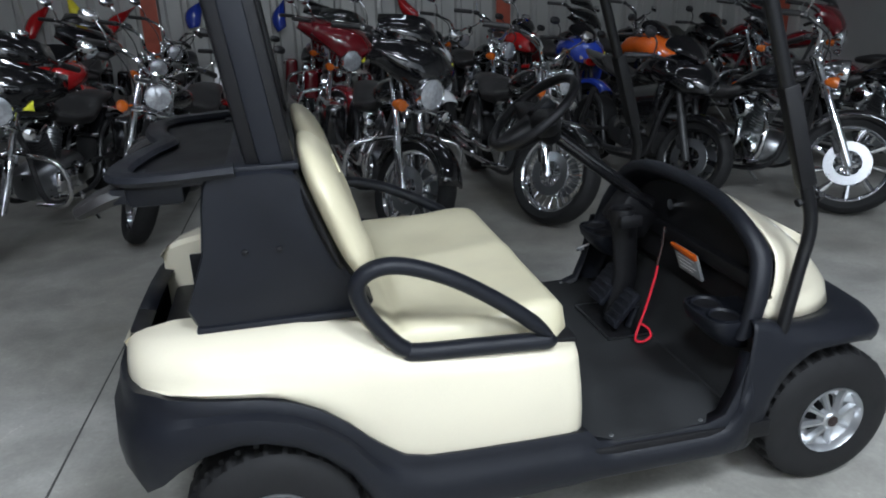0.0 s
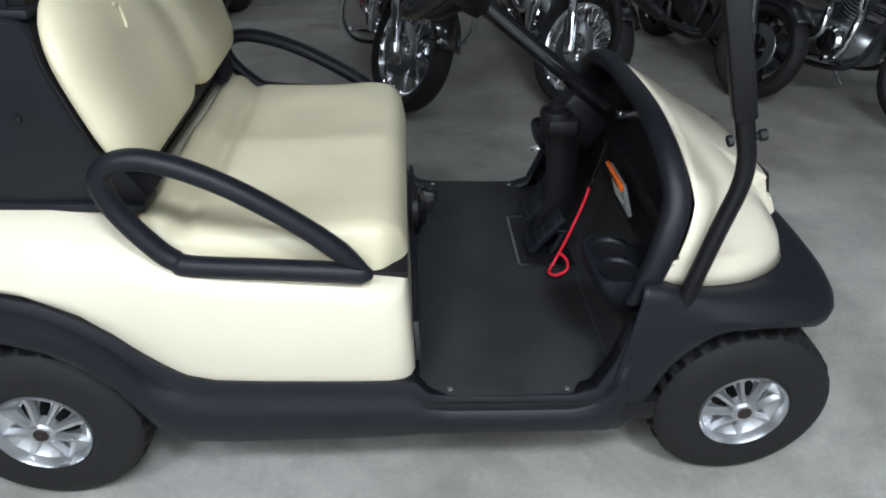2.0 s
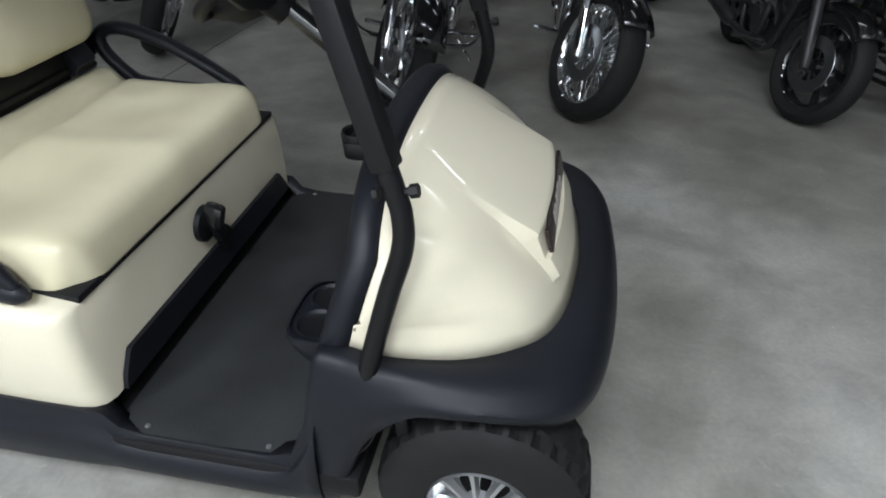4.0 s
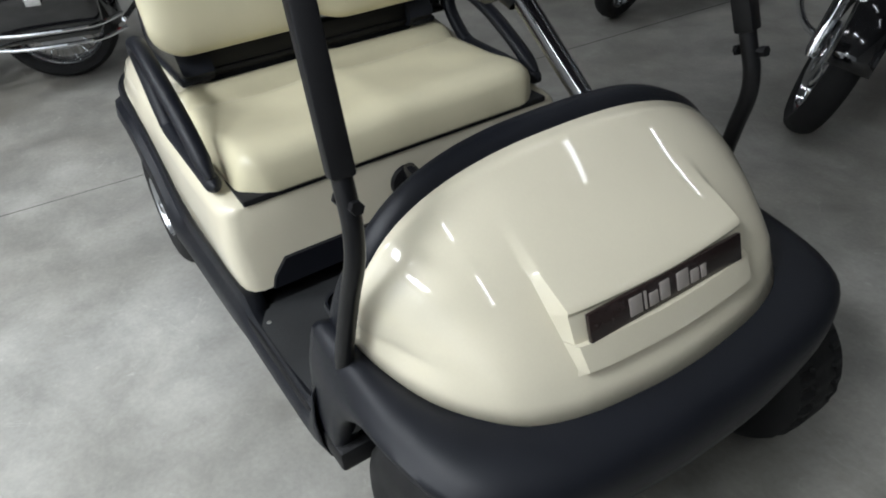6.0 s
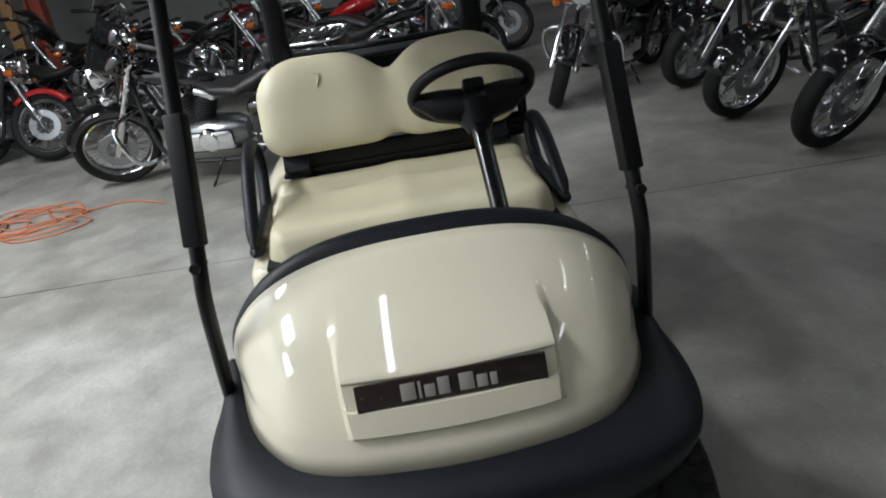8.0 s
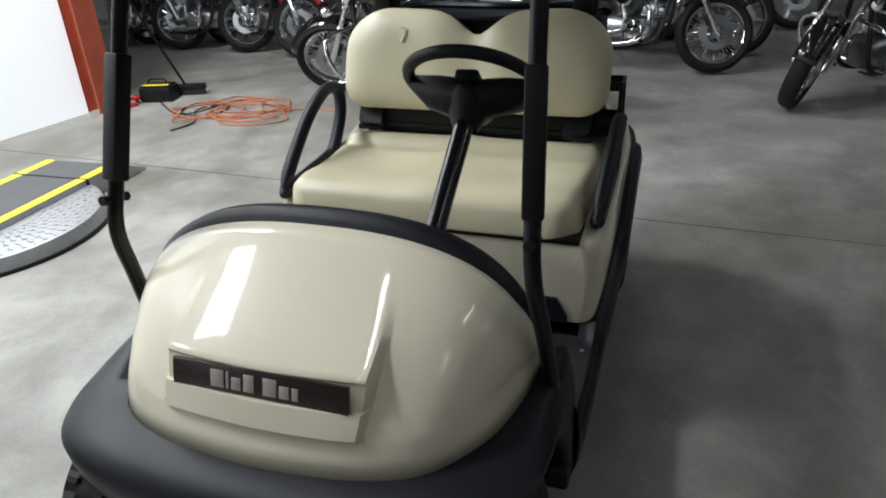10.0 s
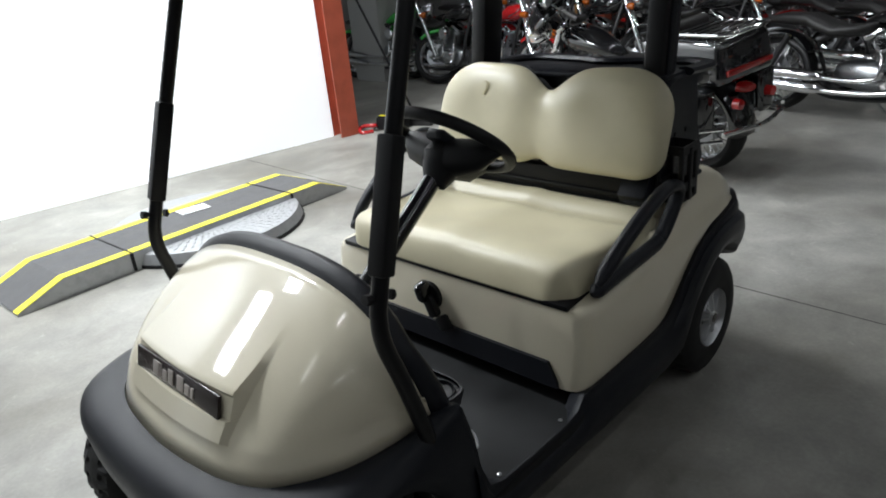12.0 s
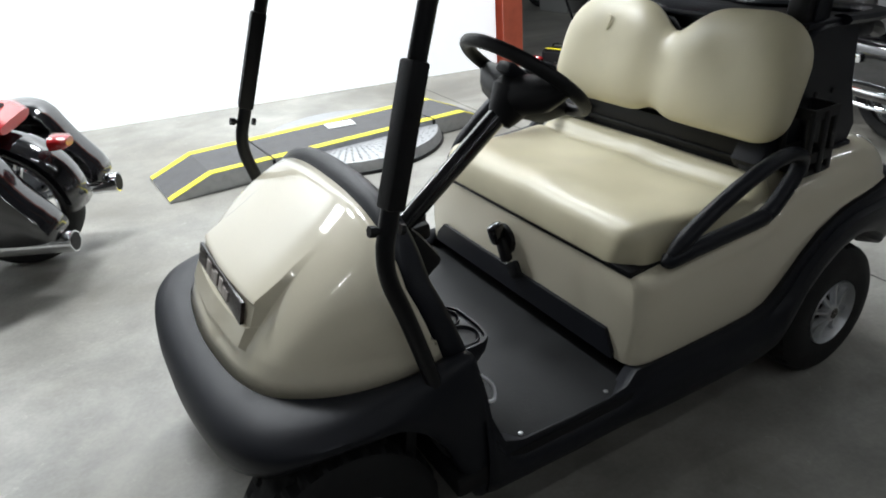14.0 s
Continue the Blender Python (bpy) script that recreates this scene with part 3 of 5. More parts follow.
def backrest():
    """Twin-lobed back with a dip between the sitters."""
    W, rt, rb = 0.495, 0.19, 0.10

    def top(y):
        d = max(0.0, (abs(y) - (W - rt)) / rt)
        return 1.170 - 0.086 * math.exp(-(abs(y - 0.012) / 0.088) ** 1.7) - 0.155 * (1 - math.sqrt(max(0.0, 1 - d * d))) - 0.008 * math.cos(max(0.0, abs(y) - 0.2) * 6)

    def low(y):
        d = max(0.0, (abs(y) - (W - rb)) / rb)
        return 0.822 + 0.024 * math.exp(-((y - 0.012) / 0.05) ** 2) + 0.08 * (1 - math.sqrt(max(0.0, 1 - d * d)))

    def sheet(side, depth, k=1.0, base=0.0):
        rows = []
        for i in range(65):
            u = math.sin(math.pi / 2 * (-1 + 2 * i / 64))
            y = W * u * k
            mid, half = (top(W * u) + low(W * u)) / 2, (top(W * u) - low(W * u)) / 2 * k
            row = []
            for j in range(21):
                v = math.sin(math.pi / 2 * (-1 + 2 * j / 20))
                z = mid + half * v
                puff = ((1 - abs(v) ** 3.2) * (1 - abs(u) ** 9)) ** 0.5
                o = base + side * depth * puff
                if side > 0:
                    o += puff * (-0.016 * math.exp(-((y - 0.012) / 0.085) ** 2) + 0.004 * math.sin(y * 11 + z * 8) - 0.006 * math.exp(-((abs(y) - 0.25) / 0.1) ** 2 - ((z - 1.02) / 0.09) ** 2))
                row.append((0.225 - 0.36 * (z - 0.985) + o, y, z))
            rows.append(row)
        return rows
    bm = bmesh.new()
    grid(bm, sheet(1, 0.056))
    grid(bm, sheet(-1, 0.04))
    b = part("backrest", bm, VINYL, cart, "twin-lobed padded beige vinyl backrest", 70, merge_at=0.0006)
    bm = bmesh.new()
    grid(bm, sheet(1, 0.01, 0.93, -0.045))
    grid(bm, sheet(-1, 0.028, 0.93, -0.045))
    part("back_shell", bm, DARK, b, "black plastic seat back shell", merge_at=0.0006)
    # small stitched mark on one lobe
    bm = bmesh.new()
    tube(bm, smooth_line([(0.234, -0.262, 1.108), (0.236, -0.243, 1.102), (0.246, -0.249, 1.072), (0.249, -0.256, 1.061)], 3), 0.003, 6)
    part("stitch_mark", bm, VINYL, b)


backrest()


def armrest(s):
    k = 1.0 if s < 0 else 0.72
    loop = smooth_line([(0.735, s * 0.532, 0.655), (0.62, s * 0.535, 0.752), (0.48, s * 0.54, 0.845), (0.36, s * 0.54, 0.893), (0.285, s * 0.54, 0.892), (0.247, s * 0.535, 0.852), (0.264, s * 0.53, 0.78), (0.33, s * 0.53, 0.69), (0.375, s * 0.53, 0.658)], 5)
    loop = [Vector((p.x, p.y, 0.652 + (p.z - 0.652) * k)) for p in loop]
    bm = bmesh.new()
    tube(bm, loop, [0.010, 0.017] + [0.021] * (len(loop) - 4) + [0.017, 0.010], 12, flat=1.15)
    a = part("armrest", bm, PLASTIC, cart, "black moulded hip restraint loop")
    bm = bmesh.new()
    tube(bm, smooth_line([(0.345, s * 0.53, 0.668), (0.39, s * 0.53, 0.655), (0.55, s * 0.53, 0.648), (0.70, s * 0.53, 0.641), (0.755, s * 0.53, 0.636)], 4), [0.008, 0.018, 0.023] + [0.024] * 11 + [0.023, 0.018, 0.008], 10)
    part("armrest_base", bm, PLASTIC, a)


sym(armrest)

# ---- cowl ----
ARCH_N = 40


def arch(x0, lean, w, zb, zt, n=2.4, count=ARCH_N, kick=0.0):
    out = []
    for i in range(count + 1):
        a = math.pi * i / count
        ca, sa = math.cos(a), math.sin(a)
        y = -w * math.copysign(abs(ca) ** (2 / n), ca)
        z = zb + (zt - zb) * abs(sa) ** (2 / n)
        out.append(Vector((x0 - lean * (z - zb) / (zt - zb) - kick * max(0.0, 0.77 - z), y, z)))
    return out


LOWER_HALF = ((1.388, 0.497, 0.588), (1.445, 0.492, 0.578), (1.52, 0.478, 0.57), (1.61, 0.450, 0.562), (1.69, 0.402, 0.556), (1.757, 0.335, 0.551), (1.795, 0.235, 0.548), (1.812, 0.115, 0.546), (1.818, 0.0, 0.545))
LOWER = smooth_line([(x, -y, z) for x, y, z in LOWER_HALF] + list(LOWER_HALF[-2::-1]), 3)


def resample(pts, n):
    d = [0.0]
    for a, b in zip(pts, pts[1:]):
        d.append(d[-1] + (b - a).length)
    out = []
    for i in range(n + 1):
        t = d[-1] * i / n
        k = max(j for j in range(len(d)) if d[j] <= t + 1e-9)
        k = min(k, len(pts) - 2)
        f = (t - d[k]) / max(1e-9, d[k + 1] - d[k])
        out.append(pts[k].lerp(pts[k + 1], f))
    return out


def along(pts, f):
    """The point at the fraction f of a line's length."""
    d = [0.0]
    for a, b in zip(pts, pts[1:]):
        d.append(d[-1] + (b - a).length)
    t = d[-1] * f
    k = min(max(j for j in range(len(d)) if d[j] <= t + 1e-9), len(pts) - 2)
    return pts[k].lerp(pts[k + 1], (t - d[k]) / max(1e-9, d[k + 1] - d[k]))


COWL_BACK = arch(1.465, 0.038, 0.492, 0.635, 0.892, 2.5, 80, 0.42)


def cowl_curve(u):
    """Back edge, control point, crease and lower edge of the cowl's profile at u, 0 to 1 across."""
    a, b = along(COWL_BACK, u), along(LOWER, u)
    f = math.sin(math.pi * u)
    out = Vector((b.x - 1.45, b.y * 1.1, 0))
    out = out.normalized() if out.length > 1e-6 else Vector((0, 1, 0))
    g = min(1.0, max(0.0, (f - 0.52) / 0.36))
    k = min(1.0, f / 0.3)
    crease = b - out * max(0.045 * g * g * (3 - 2 * g), 0.02 * k * k) + Vector((0, 0, 0.062 + 0.013 * f))
    w = 1 - f ** 3
    c = (a + crease) / 2 + (out * (0.055 + 0.012 * w) + Vector((0, 0, 0.040 + 0.024 * w))) * f
    return a, c, crease, b, out, f


def bez(a, c, e, t):
    return a * (1 - t) ** 2 + c * 2 * t * (1 - t) + e * t * t


def u_at(y):
    lo, hi = 0.0, 0.5
    for _ in range(40):
        m = (lo + hi) / 2
        a, c, e = cowl_curve(m)[:3]
        lo, hi = (m, hi) if bez(a, c, e, 0.735).y < -y else (lo, m)
    return lo


# the middle panel swells into a lip over the badge, with sharp flanks
u_out, u_in = u_at(0.236), u_at(0.224)
half = [u_out * k / 14 for k in range(14)] + [u_out - 0.006, u_out, u_in, u_in + 0.006] + [u_in + (0.5 - u_in) * k / 12 for k in range(1, 13)]
US = half + [1 - u for u in half[-2::-1]]
TS = (0, 0.08, 0.16, 0.25, 0.34, 0.43, 0.52, 0.60, 0.67, 0.715, 0.735, 0.742, 0.75, 0.86, 0.868, 0.89, 0.95, 1.0)
LIFT = ((0.35, 0.0, 0.0), (0.43, 0.0028, 0.0019), (0.52, 0.0086, 0.0059), (0.6, 0.0153, 0.0105), (0.67, 0.0222, 0.0152), (0.715, 0.027, 0.0185), (0.735, 0.0293, 0.02), (0.742, 0.0311, 0.0166), (0.75, 0.0275, 0.0127), (0.86, 0.0164, -0.0033), (0.868, 0.0248, 0.001), (0.89, 0.0226, 0.0017), (0.95, 0.0186, 0.0009), (1.0, 0.0155, 0.0))
bm = bmesh.new()
rows = []
for u in US:
    a, c, crease, b, out, f = cowl_curve(u)
    inside = u_in - 1e-6 <= u <= 1 - u_in + 1e-6
    row = []
    for t in TS:
        p = bez(a, c, crease, t)
        if inside:
            p = p + Vector((lerp(t, [(q[0], q[1]) for q in LIFT]), 0, lerp(t, [(q[0], q[2]) for q in LIFT])))
        row.append(p)
    e = crease
    rows.append(row + [e.lerp(b, 0.12) + out * 0.002 * f, e.lerp(b, 0.5) + out * 0.002 * f, b])
grid(bm, rows)
cowl = part("front_cowl", bm, CREAM, cart, "glossy cream front cowl with a raised badge lip", 28, thick=0.004, merge_at=0.0004)
bm = bmesh.new()
bt = pose(0, 0, 0, 0, -16, 0)
box(bm, (1.7425, 0, 0.6915), (0.010, 0.395, 0.056), 0.002, m=bt)
badge = part("badge", bm, BADGE, cowl, "black badge plate with silver marks")
# plain bars in place of the maker's lettering
bx = -0.105
for w, h in ((0.030, 0.036), (0.006, 0.036), (0.022, 0.026), (0.024, 0.036), (0, 0), (0.030, 0.036), (0.022, 0.026), (0.014, 0.026)):
    if w:
        bm = bmesh.new()
        c = bt @ Vector((0.0062, bx + w / 2, (h - 0.036) / 2))
        box(bm, (1.7425 + c.x, c.y, 0.6915 + c.z), (0.003, w, h), 0.001, m=bt)
        part("badge_bar", bm, LETTER, badge)
        bx += w + 0.006
    else:
        bx += 0.014

# black rim of the dash
bm = bmesh.new()
rim_rows = []
for dx, w, zt, zb in ((0.03, 0.476, 0.884, 0.57), (0.014, 0.500, 0.908, 0.56), (-0.002, 0.512, 0.923, 0.55), (-0.028, 0.512, 0.923, 0.54), (-0.040, 0.504, 0.914, 0.54), (-0.043, 0.490, 0.900, 0.54), (-0.034, 0.474, 0.886, 0.54), (0.02, 0.455, 0.866, 0.54), (0.06, 0.44, 0.845, 0.54)):
    rim_rows.append(resample(arch(1.456 + dx, 0.050, w, zb, zt - 0.007, 2.7, ARCH_N, 0.42), 48))
vs = grid(bm, rim_rows)
part("dash_rim", bm, PLASTIC, cart, "black moulded dash rim", 60)
bm = bmesh.new()
inner = resample(arch(1.50, 0.05, 0.435, 0.54, 0.84, 2.6, ARCH_N, 0.3), 48)
cap(bm, [bm.verts.new(p) for p in inner])
box(bm, (1.49, 0, 0.43), (0.03, 1.0, 0.27), 0.005, m=pose(0, 0, 0, 0, -8, 0))
box(bm, (1.46, 0, 0.66), (0.09, 0.80, 0.05), 0.012)
dash = part("dash_panel", bm, DARK, cart)
bm = bmesh.new()
lathe(bm, [(0.001, -0.02), (0.018, -0.02), (0.02, -0.012), (0.02, 0.03)], (1.43, 0.06, 0.775), "x", 16)
part("key_switch", bm, CHROME, dash, "chrome key switch")
bm = bmesh.new()
box(bm, (1.40, -0.10, 0.62), (0.012, 0.14, 0.10), 0.004, m=pose(0, 0, 0, 0, -20, 0))
warn = part("warning_label", bm, STICKER, dash, "grey warning label with orange band")
bm = bmesh.new()
box(bm, (1.378, -0.10, 0.660), (0.012, 0.142, 0.022), 0.002, m=pose(0, 0, 0, 0, -20, 0))
part("label_band", bm, ORANGE, warn)
bm = bmesh.new()
for k in range(4):
    box(bm, (1.3925 + k * 0.0055, -0.10 + 0.012 * (k % 2), 0.638 - k * 0.015), (0.012, 0.10 - 0.02 * (k % 2), 0.005), m=pose(0, 0, 0, 0, -20, 0))
part("label_print", bm, PAPER, warn)


def cup_holder(s):
    """A rounded tray on the dash with two cup wells and a tapered underside."""
    bm = bmesh.new()
    n = 48

    def ring(sx, sy, z, cx=1.312):
        out = []
        for k in range(n):
            a = 2 * math.pi * k / n
            ca, sa = math.cos(a), math.sin(a)
            out.append((cx + sx * math.copysign(abs(ca) ** 0.6, ca), s * (0.392 + sy * math.copysign(abs(sa) ** 0.6, sa)), z))
        return out
    rows = [ring(0.030, 0.070, 0.485, 1.37), ring(0.048, 0.088, 0.505, 1.345), ring(0.060, 0.096, 0.555), ring(0.066, 0.102, 0.582), ring(0.064, 0.100, 0.59), ring(0.058, 0.094, 0.59)]
    vs = grid(bm, rows, close_v=True)
    cap(bm, vs[0][::-1])
    box(bm, (1.40, s * 0.39, 0.555), (0.12, 0.17, 0.06), 0.015)
    tray = part("cup_holder", bm, PLASTIC, cart)
    bm = bmesh.new()
    cap(bm, [bm.verts.new(p) for p in ring(0.059, 0.095, 0.582)])
    for cy in (0.347, 0.437):
        lathe(bm, [(0.038, 0.0), (0.043, 0.0065), (0.046, 0.006), (0.046, -0.002)], (1.312, s * cy, 0.585), "z", 24)
    part("cup_rims", bm, PLASTIC, tray)
    for cy in (0.347, 0.437):
        bm = bmesh.new()
        lathe(bm, [(0.0005, 0.0), (0.036, 0.0), (0.038, 0.001)], (1.312, s * cy, 0.584), "z", 24)
        part("cup_well", bm, DARK, tray)


sym(cup_holder)
bm = bmesh.new()
tube(bm, smooth_line([(1.30, 0.46, 0.50), (1.27, 0.50, 0.47), (1.285, 0.53, 0.45), (1.31, 0.53, 0.455)], 4), 0.005, 8)
part("wire_hook", bm, WHITE, cart)


# front bumper with the two front fenders
FEND = (((1.345, 0.50, 0.60), (1.335, 0.55, 0.588), (1.285, 0.562, 0.205)),
        ((1.395, 0.497, 0.598), (1.39, 0.552, 0.577), (1.365, 0.562, 0.205)),
        ((1.445, 0.492, 0.582), (1.435, 0.550, 0.562), (1.428, 0.558, 0.385)),
        ((1.52, 0.478, 0.572), (1.52, 0.549, 0.552), (1.52, 0.553, 0.487)),
        ((1.61, 0.450, 0.564), (1.62, 0.548, 0.540), (1.61, 0.546, 0.500)),
        ((1.69, 0.402, 0.558), (1.728, 0.530, 0.531), (1.718, 0.526, 0.490)),
        ((1.757, 0.335, 0.553), (1.822, 0.480, 0.522), (1.81, 0.470, 0.452)),
        ((1.795, 0.235, 0.550), (1.881, 0.362, 0.512), (1.867, 0.352, 0.415)),
        ((1.812, 0.115, 0.548), (1.906, 0.18, 0.506), (1.892, 0.175, 0.395)),
        ((1.818, 0.0, 0.547), (1.912, 0.0, 0.504), (1.897, 0.0, 0.390)))
bm = bmesh.new()
full = [tuple((p[0], -p[1], p[2]) for p in row) for row in FEND] + [row for row in FEND[-2::-1]]
cols = [smooth_line([row[k] for row in full], 4) for k in range(3)]
rows = []
for I, O, B in zip(*cols):
    up = Vector((0, 0, 1))
    d = (O - I).normalized()
    rows.append([I - up * 0.02 - d * 0.01, I, I.lerp(O, 0.3) + up * 0.010, I.lerp(O, 0.62) + up * 0.014, I.lerp(O, 0.86) + up * 0.008, O - up * 0.006 - d * 0.002, O.lerp(B, 0.2) + d * 0.008, O.lerp(B, 0.55) + d * 0.011, O.lerp(B, 0.9) + d * 0.005, B - d * 0.01, B - d * 0.05 + up * 0.01])
grid(bm, rows)
part("front_bumper", bm, PLASTIC, cart, "black plastic front bumper and fenders", 60, thick=0.004)


# lower valance behind the bumper lip
bm = bmesh.new()
vp = smooth_line([(1.60, -0.30, 0), (1.74, -0.36, 0), (1.82, -0.26, 0), (1.845, 0, 0), (1.82, 0.26, 0), (1.74, 0.36, 0), (1.60, 0.30, 0)], 5)
grid(bm, [[(p.x - dx, p.y, z) for p in vp] for z, dx in ((0.45, 0.0), (0.36, 0.0), (0.28, 0.015), (0.24, 0.05))])
part("lower_valance", bm, DARK, cart, thick=0.006)


def front_post(s):
    bm = bmesh.new()
    pts = smooth_line([(1.425, s * 0.532, 0.50), (1.445, s * 0.526, 0.60), (1.478, s * 0.511, 0.74), (1.502, s * 0.50, 0.83), (1.503, s * 0.494, 0.89), (1.485, s * 0.489, 0.955), (1.392, s * 0.474, 1.23), (1.19, s * 0.448, 1.80)], 5)
    tube(bm, pts, 0.0195, 12, flat=0.9)
    p = part("front_post", bm, POST, cart, "bent black windshield post")
    bm = bmesh.new()
    a, b = Vector((1.478, s * 0.488, 0.978)), Vector((1.389, s * 0.473, 1.248))
    d = (b - a)
    box(bm, (a + b) / 2, (0.043, 0.044, d.length), 0.006, m=d.to_track_quat("Z", "Y").to_matrix().to_4x4())
    part("post_sleeve", bm, DARK, p, "black square foam sleeve")
    bm = bmesh.new()
    tube(bm, [(1.472, s * 0.491, 0.935), (1.522, s * 0.491, 0.945)], 0.007, 8)
    tube(bm, [(1.516, s * 0.491, 0.9435), (1.530, s * 0.491, 0.947)], 0.012, 6)
    tube(bm, [(1.455, s * 0.491, 0.93), (1.464, s * 0.491, 0.933)], 0.012, 6)
    part("clamp_bolt", bm, DARK, p)


sym(front_post)

# steering
SC = Vector((0.955, 0.222, 1.10))
AX = Vector((-0.63, 0, 0.776)).normalized()
wm = Matrix.Translation(SC) @ AX.to_track_quat("Z", "X").to_matrix().to_4x4()
bm = bmesh.new()
ring = [(0.168 * math.cos(2 * math.pi * k / 48), 0.168 * math.sin(2 * math.pi * k / 48), 0) for k in range(48)]
tube(bm, ring, 0.0165, 10, closed=True)
bm.transform(wm)
wheel = part("steering_wheel", bm, DARK, cart, "black plastic steering wheel")
bm = bmesh.new()
lathe(bm, [(0.001, -0.02), (0.05, -0.02), (0.062, -0.05), (0.045, -0.10), (0.03, -0.13)], (0, 0, 0), "z", 24)
bm.transform(wm)
part("wheel_hub", bm, DARK, wheel)
for a in (90, 270, 180):
    bm = bmesh.new()
    tube(bm, [(0.03 * math.cos(radians(a)), 0.03 * math.sin(radians(a)), -0.045), (0.10 * math.cos(radians(a)), 0.10 * math.sin(radians(a)), -0.03), (0.166 * math.cos(radians(a)), 0.166 * math.sin(radians(a)), -0.003)], [0.052, 0.045, 0.018], 10, flat=1)
    bm.transform(wm)
    part("wheel_spoke", bm, DARK, wheel)
bm = bmesh.new()
box(bm, (0.0, 0, 0.0), (0.075, 0.06, 0.03), 0.008)
bm.transform(wm @ pose(0.035, 0, -0.01))
part("score_clip", bm, PLASTIC, wheel)
bm = bmesh.new()
tube(bm, [SC + AX * -0.07, (1.36, 0.215, 0.775), (1.42, 0.215, 0.735)], [0.026, 0.024, 0.03], 14)
col = part("steering_column", bm, BLACK_STEEL, cart, "glossy black steering column")
bm = bmesh.new()
box(bm, (1.34, 0.215, 0.70), (0.16, 0.11, 0.12), 0.02, m=pose(0, 0, 0, 0, 35, 0))
box(bm, (1.26, 0.10, 0.73), (0.09, 0.12, 0.05), 0.015)
tube(bm, [(1.28, 0.14, 0.72), (1.30, 0.14, 0.50), (1.27, 0.14, 0.33)], [0.05, 0.045, 0.05], 10, flat=0.6)
lathe(bm, [(0.034, -0.05), (0.036, 0.0), (0.043, 0.004), (0.046, -0.004), (0.040, -0.06)], (1.245, 0.09, 0.765), "z", 22)
part("column_bracket", bm, DARK, col)

# pedals on their plate
bm = bmesh.new()
box(bm, (1.255, 0.135, 0.312), (0.17, 0.29, 0.008), 0.002)
plate = part("pedal_plate", bm, DARK, cart)
bm = bmesh.new()
for c, s in (((1.17, 0.135, 0.3165), (0.008, 0.29, 0.005)), ((1.255, -0.012, 0.3165), (0.17, 0.007, 0.005)), ((1.255, 0.282, 0.3165), (0.17, 0.007, 0.005))):
    box(bm, c, s)
part("plate_edge", bm, ALU, plate, "worn bright metal edge")
for yy, w, zt in ((0.055, 0.085, 0.46), (0.19, 0.12, 0.50)):
    bm = bmesh.new()
    box(bm, (1.25, yy, zt - 0.06), (0.022, w, 0.15), 0.006, m=pose(0, 0, 0, 0, 38, 0))
    tube(bm, [(1.25, yy, zt - 0.06), (1.31, yy, 0.40), (1.28, yy, 0.32)], 0.014, 8)
    pedal = part("pedal", bm, PLASTIC, cart, "ribbed black rubber pedal")
    for k in range(5):
        bm = bmesh.new()
        c = Vector((1.25, yy, zt - 0.06)) + (pose(0, 0, 0, 0, 38, 0) @ Vector((-0.012, 0, -0.056 + k * 0.028)))
        box(bm, c, (0.010, w * 0.9, 0.010), 0.002, m=pose(0, 0, 0, 0, 38, 0))
        part("pedal_rib", bm, PLASTIC, pedal)
# key lanyard
bm = bmesh.new()
tube(bm, smooth_line([(1.345, -0.002, 0.575), (1.335, -0.008, 0.53), (1.30, -0.02, 0.42), (1.27, -0.03, 0.345), (1.25, -0.06, 0.325), (1.265, -0.085, 0.33), (1.295, -0.08, 0.345), (1.30, -0.05, 0.36), (1.28, -0.02, 0.37)], 5), 0.0045, 8)
lan = part("key_lanyard", bm, REDCORD, dash, "red cord hanging from the key")
bm = bmesh.new()
tube(bm, [(1.385, 0.04, 0.70), (1.37, 0.02, 0.64), (1.345, -0.002, 0.575)], 0.005, 6)
part("chain", bm, CHROME, lan)


# bottle holder behind the left armrest, slotted
def bottle_holder(s):
    bm = bmesh.new()
    box(bm, (0.165, s * 0.49, 0.745), (0.11, 0.09, 0.02), 0.006)
    h = part("bottle_holder", bm, DARK, cart, "black slotted plastic bottle holder")
    for x, y in ((0.115, 0.45), (0.215, 0.45), (0.115, 0.53), (0.215, 0.53), (0.165, 0.535)):
        bm = bmesh.new()
        box(bm, (x, s * y, 0.83), (0.022, 0.014, 0.18), 0.004)
        part("slat", bm, DARK, h)
    for z in (0.79, 0.915):
        bm = bmesh.new()
        ring = [(0.112, 0.447), (0.218, 0.447), (0.218, 0.535), (0.112, 0.535)]
        grid(bm, [[(0.165 + (x - 0.165) * k, s * (0.491 + (y - 0.491) * k), z + dz) for x, y in ring] for k, dz in ((1.06, -0.015), (1.06, 0.015), (0.9, 0.015), (0.9, -0.015))], close_v=True, close_u=True)
        part("band", bm, DARK, h)


bottle_holder(1)


